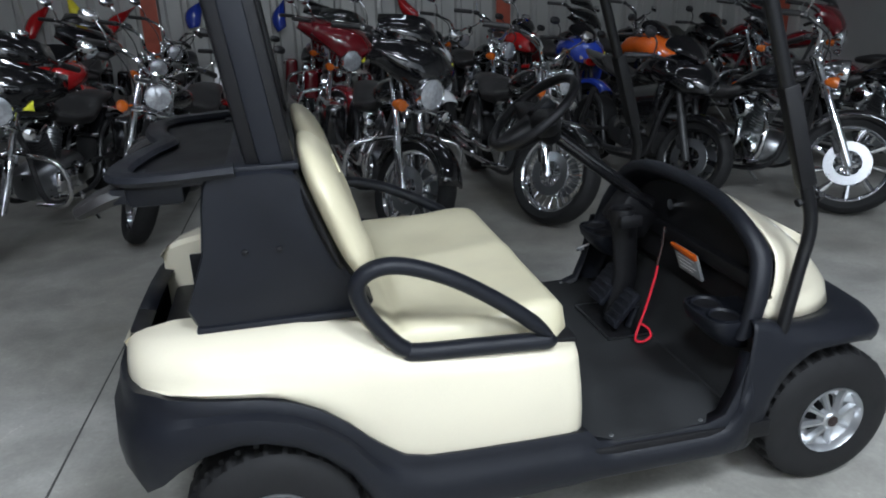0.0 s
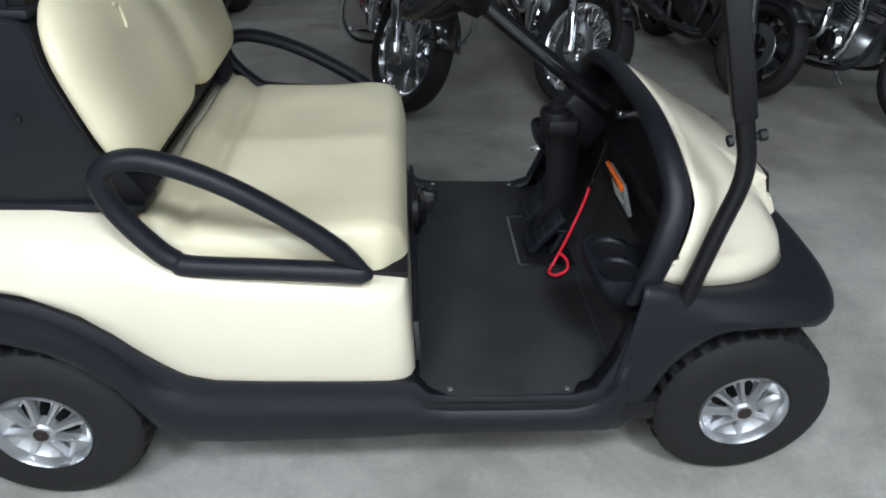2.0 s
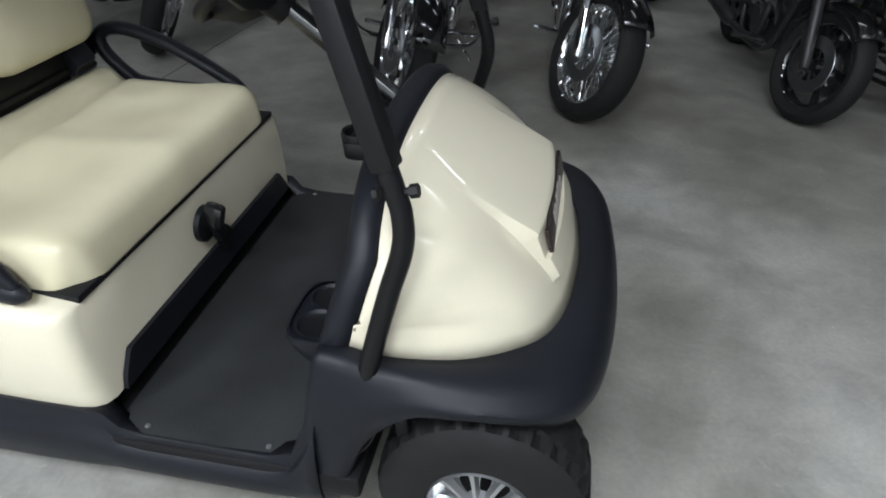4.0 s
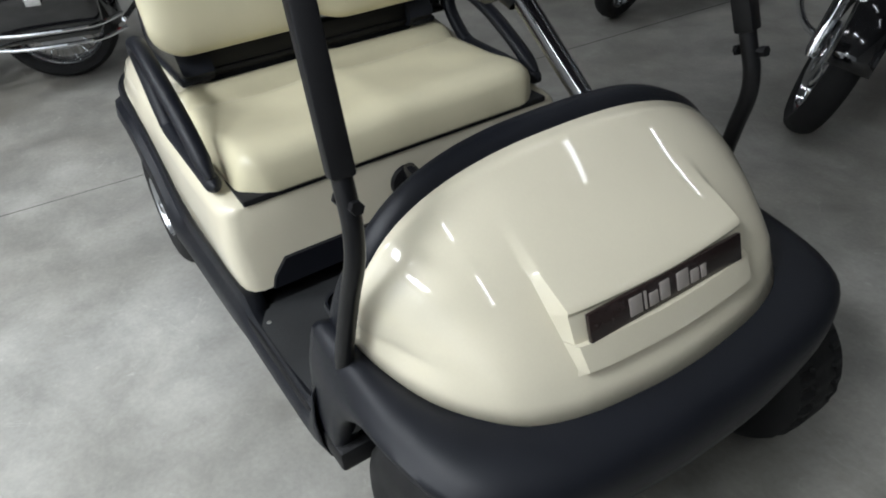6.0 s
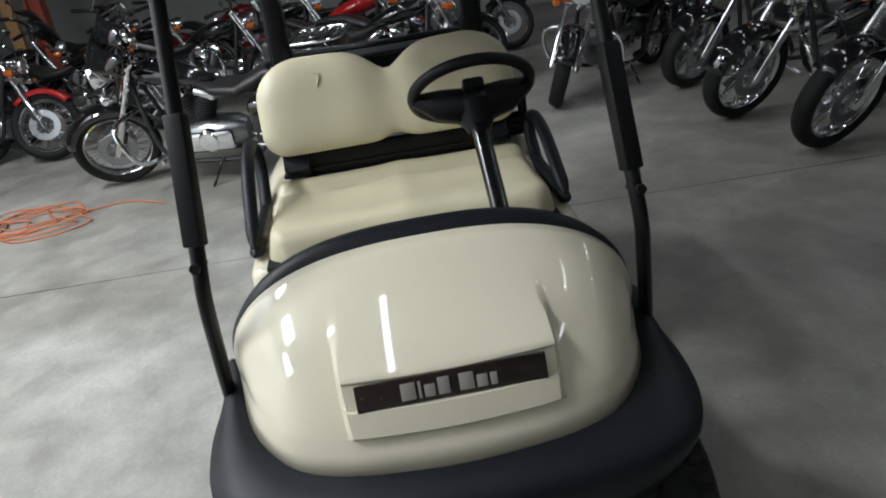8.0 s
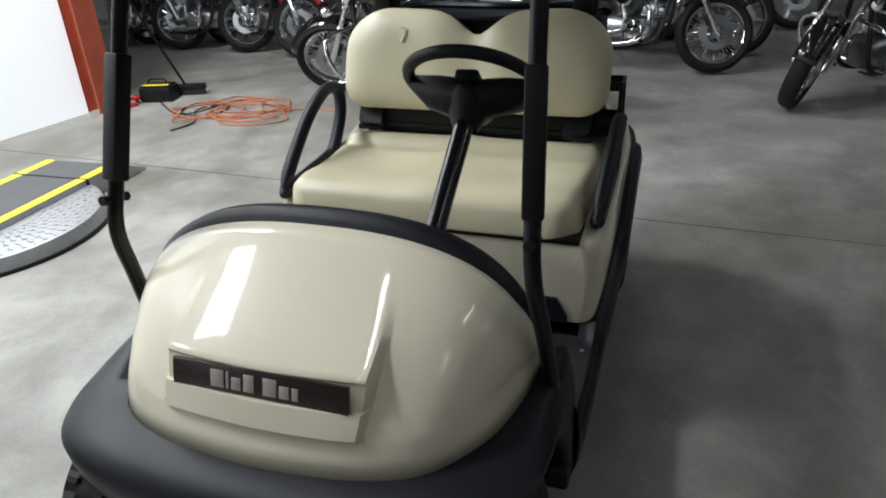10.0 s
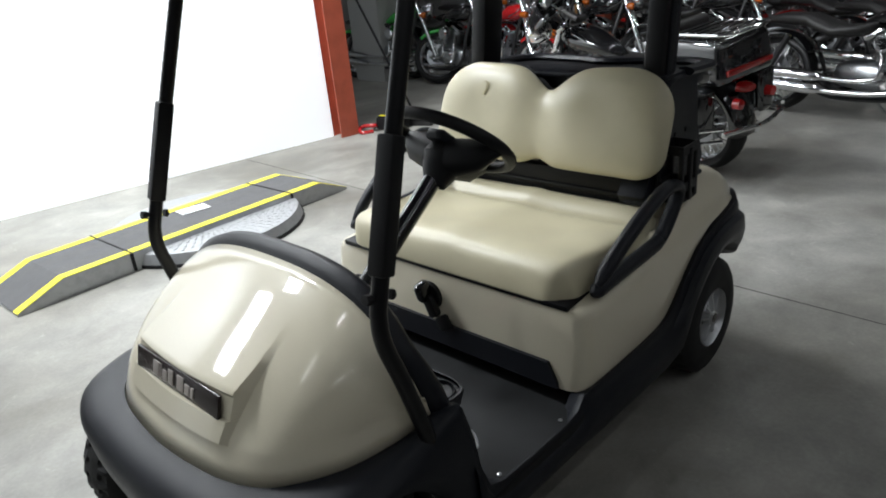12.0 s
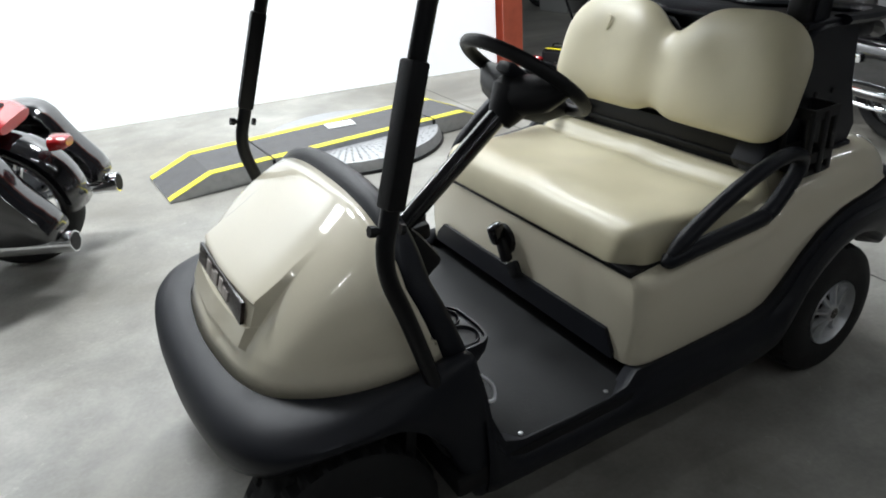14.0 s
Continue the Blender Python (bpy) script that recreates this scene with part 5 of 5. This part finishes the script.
    if kind == "stretched":
        for sd in (-1, 1):
            bm = bmesh.new()
            tube(bm, [(-wb + 0.4, sd * 0.27, 0.25), (-wb - 0.1, sd * 0.28, 0.25), (-wb - 0.40, sd * 0.29, 0.255)], [0.04, 0.05, 0.05], 16)
            pipe = part("tail_pipe", bm, CHROME, root, "chrome tail pipe")
            bm = bmesh.new()
            lathe(bm, [(0.001, 0.0), (0.042, 0.0), (0.043, 0.003)], (-wb - 0.402, sd * 0.29, 0.255), "x", 18)
            part("pipe_mouth", bm, DARK, pipe)
        bm = bmesh.new()
        blob(bm, [(-wb + 0.20, 0, 0.79, 0.12, 0.03, 0.03), (-wb + 0.05, 0, 0.79, 0.17, 0.035, 0.04), (-wb - 0.12, 0, 0.76, 0.17, 0.03, 0.04), (-wb - 0.18, 0, 0.74, 0.14, 0.015, 0.03)], 14, 3)
        part("tail_panel", bm, RED, root, "red panel over the tail")
    if kind == "tourer":
        bm = bmesh.new()
        box(bm, (-wb - 0.14, 0, 0.82), (0.46, 0.56, 0.28), 0.06, taper=(0.9, 0.88), seg=4)
        tr = part("trunk", bm, paint, root, "black touring trunk")
        bm = bmesh.new()
        box(bm, (-wb + 0.13, 0, 0.90), (0.10, 0.44, 0.26), 0.04, seg=3)
        part("passenger_backrest", bm, SEAT_BLACK, tr)
        bm = bmesh.new()
        tube(bm, smooth_line([(-wb + 0.02, -0.2, 0.98), (-wb - 0.34, -0.2, 0.99), (-wb - 0.38, 0, 0.99), (-wb - 0.34, 0.2, 0.99), (-wb + 0.02, 0.2, 0.98)], 5), 0.011, 8)
        part("luggage_rack", bm, CHROME, tr, "chrome luggage rack")
        for k in range(6):
            bm = bmesh.new()
            tube(bm, [(-wb - 0.32 + k * 0.065, -0.2, 0.99), (-wb - 0.32 + k * 0.065, 0.2, 0.99)], 0.009, 8)
            part("rack_bar", bm, CHROME, tr)
        bm = bmesh.new()
        box(bm, (-wb - 0.37, 0, 0.76), (0.02, 0.44, 0.04), 0.008)
        part("trunk_light", bm, REDLENS, tr, "red trunk light bar")
        bm = bmesh.new()
        for sd in (-1, 1):
            for z in (0.36, 0.44):
                tube(bm, smooth_line([(-wb + 0.32, sd * 0.36, z), (-wb + 0.1, sd * 0.42, z), (-wb - 0.25, sd * 0.42, z), (-wb - 0.40, sd * 0.30, z)], 4), 0.012, 8)
        tube(bm, smooth_line([(-wb - 0.40, -0.30, 0.40), (-wb - 0.47, 0, 0.40), (-wb - 0.40, 0.30, 0.40)], 5), 0.016, 8)
        part("bag_guard", bm, CHROME, root)
        for sd in (-1, 1):
            bm = bmesh.new()
            lathe(bm, [(0.001, -0.03), (0.032, -0.025), (0.036, 0.02)], (-wb - 0.40, sd * 0.16, 0.56), "x", 16)
            part("tail_lamp", bm, REDLENS, root)
    if sport:
        bm = bmesh.new()
        blob(bm, [(hx + 0.34, 0, 0.80, 0.03, 0.03, 0.03), (hx + 0.28, 0, 0.83, 0.12, 0.08, 0.08), (hx + 0.15, 0, 0.87, 0.19, 0.13, 0.13), (hx + 0.0, 0, 0.90, 0.22, 0.13, 0.16), (hx - 0.08, 0, 0.90, 0.22, 0.10, 0.14)], 20, 2.2)
        nose = part("nose_fairing", bm, paint, root, angle=60)
        bm = bmesh.new()
        blob(bm, [(hx + 0.20, 0, 0.99, 0.04, 0.01, 0.02), (hx + 0.08, 0, 1.03, 0.13, 0.05, 0.03), (hx - 0.06, 0, 1.08, 0.15, 0.07, 0.04)], 14)
        part("screen", bm, BLACK_PAINT, nose, "dark tinted screen")
        for sd in (-1, 1):
            bm = bmesh.new()
            box(bm, (hx + 0.27, sd * 0.085, 0.82), (0.05, 0.11, 0.05), 0.02, m=pose(0, 0, 0, 0, -20, sd * 25))
            part("headlight", bm, LENS, nose)
            bm = bmesh.new()
            rows = []
            for i in range(7):
                u = i / 6
                rows.append([(hx + 0.10 - 0.50 * u, sd * (0.21 - 0.03 * f), 0.82 - 0.10 * u - (0.42 - 0.1 * u) * f) for f in (0, 0.25, 0.5, 0.75, 1.0)])
            for r in rows:
                for j in range(5):
                    r[j] = (r[j][0] - 0.12 * (j / 4) ** 2, r[j][1] + sd * 0.03 * math.sin(j / 4 * math.pi), r[j][2])
            grid(bm, rows)
            part("side_fairing", bm, paint if sd > 0 else BLACK_PAINT, root, thick=0.006)
    # steering turned to the left, as parked on the side stand
    foot, top = Vector((0, 0, R)), Vector((hx, 0, hz))
    turn = Matrix.Translation(foot) @ Matrix.Rotation(radians(30 if not sport else 22), 4, top - foot) @ Matrix.Translation(-foot)
    steered = {"front_wheel", "fork_leg", "brake_caliper", "fork_yoke", "front_fender", "handlebar"}
    if not sport:
        steered |= {"headlight", "turn_signal", "fairing"}
    for o in list(root.children):
        if o.name.split(".")[0] in steered:
            o.matrix_basis = turn
    return root


B = {}
B["bagger"] = motorcycle("bagger", BLACK_PAINT, "black touring motorcycle with batwing fairing and chrome bars", True, 9, 1)
B["cruiser"] = motorcycle("cruiser", BLACK_PAINT, "black cruiser motorcycle with chrome spoked wheels", True, 40, 2)
B["fat"] = motorcycle("cruiser", BLACK_PAINT, "black cruiser motorcycle with a fat front tyre and wire spokes", True, 48, 3, True)
B["maroon"] = motorcycle("bagger", MAROON, "dark red touring motorcycle with saddlebags", True, 9, 4)
B["red_cruiser"] = motorcycle("cruiser", RED, "red cruiser motorcycle with chrome engine", True, 40, 5)
B["cast_cruiser"] = motorcycle("cruiser", BLACK_PAINT, "black cruiser motorcycle with a bright cast chrome wheel", True, 9, 15)
B["green"] = motorcycle("cruiser", GREEN, "green custom motorcycle with chrome trim", True, 40, 6)
B["tourer"] = motorcycle("tourer", BLACK_PAINT, "black touring motorcycle with trunk and chrome luggage rack", True, 40, 7)
B["stretched"] = motorcycle("stretched", BLACK_PAINT, "black touring motorcycle with stretched saddlebags and red tail panel", True, 9, 21)
B["alu"] = motorcycle("cruiser", BLACK_PAINT, "black cruiser motorcycle with cast wheels", False, 9, 12)
for nm, pt, lb in (("s_black", BLACK_PAINT, "black"), ("s_red", RED, "red"), ("s_blue", BLUE, "blue"), ("s_orange", ORANGE, "orange"), ("s_white", WHITE, "white")):
    B[nm] = motorcycle("sport", pt, lb + " sport motorcycle with full fairing", False, 6, 8)

# front contact x, y, heading
SPOTS = [
    ("bagger", 0.84, 2.08, -88), ("fat", 1.81, 2.18, -86), ("s_black", 2.97, 2.4, -84), ("cast_cruiser", 3.76, 1.8, -74),
    ("bagger", -1.73, 2.52, -103), ("cruiser", -0.85, 2.62, -98), ("bagger", -2.92, 1.55, -50), ("alu", -2.80, 2.66, -96), ("bagger", 4.8, 1.9, -80), ("cruiser", 5.8, 2.0, -80),
    ("s_red", -0.3, 4.75, -88), ("alu", -1.1, 4.7, -90), ("s_red", -1.9, 4.7, -92), ("bagger", -2.8, 5.1, -90), ("maroon", 0.6, 4.7, -92), ("s_white", 1.55, 4.65, -86),
    ("alu", 2.3, 4.8, -90), ("s_blue", 3.2, 4.75, -86), ("s_orange", 4.1, 4.8, -84), ("bagger", 5.0, 4.4, -84), ("maroon", 6.0, 4.6, -84), ("cruiser", -3.75, 3.9, -90), ("s_black", -4.6, 4.4, -90),
    ("tourer", -2.82, -2.12, -102), ("cruiser", -3.98, 0.93, 78), ("alu", -4.75, 1.15, 74), ("red_cruiser", -4.2, -3.25, 66), ("cruiser", -4.4, -4.05, 78), ("green", -4.45, -5.0, 88),
    ("alu", -4.9, -2.3, 75), ("cruiser", -5.3, -1.1, 78), ("red_cruiser", -5.5, 0.5, 80), ("bagger", -5.6, -3.4, 75), ("cruiser", -5.9, -4.8, 80), ("alu", -6.3, -0.4, 75), ("cruiser", -6.6, -2.2, 78), ("cruiser", -6.2, 1.8, 70), ("maroon", -7.6, -1.2, 70), ("alu", -7.2, 0.6, 75), ("cruiser", -7.6, -3.0, 72), ("green", -7.6, -5.4, 85), ("bagger", -5.4, 2.9, -60),
    ("stretched", 3.72, -2.97, -29),
]
for k in range(14):
    SPOTS.append((("s_black", "cruiser", "s_red", "bagger", "alu", "s_black", "maroon")[k % 7], -4.6 + 0.86 * k, 6.55 + 0.1 * (k % 3 - 1), -90 + 3 * (k % 4 - 1)))
used, PARKED = set(), {}
for nm, x, y, h in SPOTS:
    rr = random.Random(int(x * 100 + y * 1000))
    m = pose(x, y, 0, -rr.uniform(4, 7), 0, h + rr.uniform(-3, 3))
    PARKED[(nm, x)] = m
    if nm in used:
        copy_thing(B[nm], m)
    else:
        B[nm].matrix_basis = m
        used.add(nm)

# paper price tags hanging from some handlebars


def price_tag(m, y, z, w, h, paper, label):
    bm = bmesh.new()
    rows = []
    for i in range(5):
        f = i / 4
        rows.append([(-0.30 + 0.05 + 0.012 * math.sin(f * 3), y + w * (g - 0.5), z - h * f) for g in (0, 0.5, 1)])
    back = [[(p[0] - 0.002, p[1], p[2]) for p in r] for r in rows]
    grid(bm, rows)
    grid(bm, back)
    root = thing("price_tag", bm, paper, label, "price tag", "price tags")
    bm = bmesh.new()
    tube(bm, [(-0.25, y, z), (-0.32, y * 0.9, z + 0.14)], 0.003, 5)
    part("string", bm, PAPER, root)
    root.matrix_basis = m


for nm, x, side, zz, w, hh, paper in (("s_black", 2.97, 0.17, 0.86, 0.07, 0.09, TAGPAPER), ("s_blue", 3.2, 0.2, 0.88, 0.09, 0.08, TAGPAPER), ("s_orange", 4.1, 0.2, 0.9, 0.10, 0.07, TAGPAPER), ("bagger", -1.73, 0.2, 0.96, 0.13, 0.06, TAGPAPER),
                                      ("maroon", 0.6, 0.2, 0.98, 0.08, 0.08, TAGPAPER), ("s_red", -0.3, -0.18, 0.86, 0.16, 0.17, PAPER), ("s_white", 1.55, 0.18, 0.84, 0.10, 0.05, TAGPAPER)):
    price_tag(PARKED[(nm, x)], side, zz, w, hh, paper, "bright yellow paper price tag on a handlebar" if paper is TAGPAPER else "white paper price sheet on a handlebar")


# spare body panels hung on the ribbed wall
def hung_panel(x, z, turn, w, h, paint, label):
    bm = bmesh.new()
    rows = []
    for i in range(9):
        u = -1 + 2 * i / 8
        rows.append([(w / 2 * u * (1 - 0.8 * max(0, v) ** 1.3 - 0.35 * max(0, -v) ** 3) + 0.35 * w * v * v, -0.06 * (1 - u * u) - 0.05 * v * v, h / 2 * v + 0.05 * u) for v in (-1, -0.7, -0.4, -0.1, 0.2, 0.5, 0.8, 1)])
    grid(bm, rows)
    root = thing("body_panel", bm, paint, label, "body panel", "hung body panels", angle=60)
    md = root.modifiers.new("thickness", "SOLIDIFY")
    md.thickness = 0.006
    bm = bmesh.new()
    tube(bm, [(0, 0.09, h * 0.32), (0, -0.02, h * 0.32), (0, -0.07, h * 0.36)], 0.006, 6)
    part("hook", bm, ALU, root)
    root.matrix_basis = pose(0.12 + (x - 0.12) * 1.19, 8.57, z - 0.03, 0, turn, 0)


for x, z, t, w, h, paint, nm in ((-2.42, 1.33, 38, 0.17, 0.55, RED, "red"), (-2.02, 1.38, -25, 0.18, 0.42, YELLOW, "yellow"), (-1.60, 1.28, 48, 0.16, 0.55, RED, "red"), (0.2, 1.30, 10, 0.18, 0.42, BLUE, "blue"), (0.62, 1.33, -60, 0.2, 0.46, BLACK_PAINT, "black"), (-0.75, 1.36, 25, 0.2, 0.4, BLUE, "blue"), (1.7, 1.35, -40, 0.16, 0.5, RED, "red")):
    hung_panel(x, z, t, w, h, paint, nm + " motorcycle body panel hung on the ribbed wall")

# ---- ramp beside the wall ----
ramp = tagged(new("loading_ramp"), "low metal ramp with grit deck and yellow edges", "ramp")
RAMP_M = pose(0.42, -2.80, 0, 0, 0, 2.0)
prof = ((-1.22, 0.012), (-0.98, 0.115), (0.85, 0.115), (1.12, 0.012))


def ramp_z(x):
    return lerp(x, prof)


def ramp_strip(y0, y1, dz, under, x0=-1.22, x1=1.12):
    bm = bmesh.new()
    xs = [x0] + [p[0] for p in prof[1:-1]] + [x1]
    top = [[(x, y, ramp_z(x) + dz) for y in (y0, y1)] for x in xs]
    a = grid(bm, top)
    b = grid(bm, [[(p[0], p[1], max(0.0, p[2] - under)) for p in r] for r in top])
    ra = a[0] + [r[-1] for r in a[1:]] + a[-1][-2::-1] + [r[0] for r in a[-2:0:-1]]
    rb = b[0] + [r[-1] for r in b[1:]] + b[-1][-2::-1] + [r[0] for r in b[-2:0:-1]]
    for i in range(len(ra)):
        bm.faces.new((ra[i], ra[(i + 1) % len(ra)], rb[(i + 1) % len(rb)], rb[i]))
    return bm


deck = part("deck", ramp_strip(-0.27, 0.27, 0.0, 0.2), TREADPLATE, ramp, "bright metal ramp body", 20)
part("grit_surface", ramp_strip(-0.20, 0.20, 0.004, 0.003), GRITTAPE, deck, "dark grit walking surface", 20)
for y in (-0.235, 0.235):
    part("edge_stripe", ramp_strip(y - 0.033, y + 0.033, 0.005, 0.003), YELLOW, deck, "yellow safety edge stripe", 20)
for x in (-0.72, 0.46):
    bm = bmesh.new()
    box(bm, (x, 0, 0.1215), (0.01, 0.55, 0.004))
    for sd in (-1, 1):
        box(bm, (x, sd * 0.274, 0.06), (0.02, 0.006, 0.11), 0.002)
    part("hinge_seam", bm, DARK, deck)
bm = bmesh.new()
lathe(bm, [(0.001, 0.085), (0.60, 0.085), (0.62, 0.08), (0.645, 0.02), (0.645, 0.0)], (-0.18, 0.02, 0), "z", 56)
part("turn_disc", bm, TREADPLATE, ramp, "round tread-plate platform under the ramp", 25)
bm = bmesh.new()
lathe(bm, [(0.646, 0.022), (0.652, 0.02), (0.652, 0.0)], (-0.18, 0.02, 0), "z", 56)
part("disc_edge", bm, DARK, ramp)
bm = bmesh.new()
for k in range(9):
    rr = 0.33 + 0.033 * k
    for j in range(26):
        a = math.pi * (0.14 + 0.72 * j / 25)
        px, py = -0.18 + rr * math.cos(a), 0.02 + rr * math.sin(a)
        if rr < 0.60 and py > 0.29:
            box(bm, (px, py, 0.0865), (0.022, 0.006, 0.003), m=pose(0, 0, 0, 0, 0, 45 if (j + k) % 2 else -45))
tagged(part("tread_pattern", bm, TREADPLATE, ramp), kind="stuff")
bm = bmesh.new()
box(bm, (-0.17, -0.1, 0.1225), (0.20, 0.13, 0.005), 0.001, m=pose(0, 0, 0, 0, 0, -8))
lab = part("ramp_label", bm, PAPER, ramp, "white label plate")
bm = bmesh.new()
for k in range(5):
    box(bm, (-0.24 + k * 0.035, -0.1, 0.1258), (0.012, 0.09, 0.001), m=pose(0, 0, 0, 0, 0, -8))
part("label_bars", bm, STICKER, lab)
ramp.matrix_basis = RAMP_M

# ---- cords, tool case and broom by the column ----
rnd = random.Random(5)
bm = bmesh.new()
pts = []
for k in range(60):
    a = k * 0.62
    r = 0.16 + 0.17 * rnd.random()
    pts.append((-2.15 + (r + 0.03 * math.sin(k)) * 1.1 * math.cos(a) + 0.1 * math.sin(k * 0.21), -2.75 + r * 1.5 * math.sin(a) + 0.2 * math.sin(k * 0.13), 0.008 + 0.012 * rnd.random()))
pts += [(-2.2, -2.4, 0.008), (-2.3, -2.0, 0.008), (-2.1, -1.7, 0.008)]
tube(bm, smooth_line(pts, 4), 0.006, 6)
thing("extension_cord", bm, CORD, "tangled orange extension cord lying on the floor", "extension cord")
bm = bmesh.new()
pts = [(-2.25, -3.62, 0.04), (-2.05, -3.35, 0.008)]
for k in range(16):
    a = k * 0.8
    pts.append((-2.15 + 0.18 * math.cos(a) + 0.02 * k * 0.3, -3.2 + 0.02 * k + 0.16 * math.sin(a), 0.008 + 0.004 * (k % 3)))
pts += [(-1.75, -2.9, 0.008), (-1.55, -2.95, 0.008)]
tube(bm, smooth_line(pts, 4), 0.006, 6)
thing("power_cable", bm, SEAT_BLACK, "coiled black power cable on the floor", "power cable")
case = tagged(new("battery_charger"), "black portable battery charger with a yellow band on its lid", "battery charger")
bm = bmesh.new()
box(bm, (0, 0, 0.085), (0.26, 0.36, 0.15), 0.02)
part("body", bm, DARK, case)
bm = bmesh.new()
box(bm, (0, 0, 0.165), (0.22, 0.32, 0.02), 0.008)
lid = part("lid", bm, DARK, case)
bm = bmesh.new()
box(bm, (0.06, 0, 0.178), (0.05, 0.30, 0.008), 0.003)
part("lid_band", bm, YELLOW, lid, "yellow band")
bm = bmesh.new()
tube(bm, smooth_line([(0, -0.1, 0.18), (0, -0.08, 0.225), (0, 0.08, 0.225), (0, 0.1, 0.18)], 4), 0.01, 8)
part("handle", bm, DARK, case)
case.matrix_basis = pose(-2.36, -3.68, 0, 0, 0, 15) @ Matrix.Scale(0.8, 4)
bm = bmesh.new()
tube(bm, smooth_line([(-2.25, -3.86, 0.02), (-2.2, -3.78, 0.06), (-2.12, -3.9, 0.05), (-2.05, -3.82, 0.015), (-2.15, -3.76, 0.015)], 4), 0.02, 8)
thing("red_hose", bm, RED, "short red hose lying at the column foot", "hose")
broom = tagged(new("broom"), "long-handled broom leaning beside the column", "broom")
bm = bmesh.new()
tube(bm, [(-2.55, -3.55, 0.10), (-2.28, -4.02, 1.42)], 0.012, 8)
part("handle", bm, POST, broom)
bm = bmesh.new()
box(bm, (-2.56, -3.54, 0.07), (0.07, 0.34, 0.05), 0.01, m=pose(0, 0, 0, 0, 0, 20))
part("head", bm, DARK, broom)
bm = bmesh.new()
box(bm, (-2.56, -3.54, 0.025), (0.06, 0.32, 0.05), 0.004, m=pose(0, 0, 0, 0, 0, 20))
part("bristles", bm, SEAT_BLACK, broom)
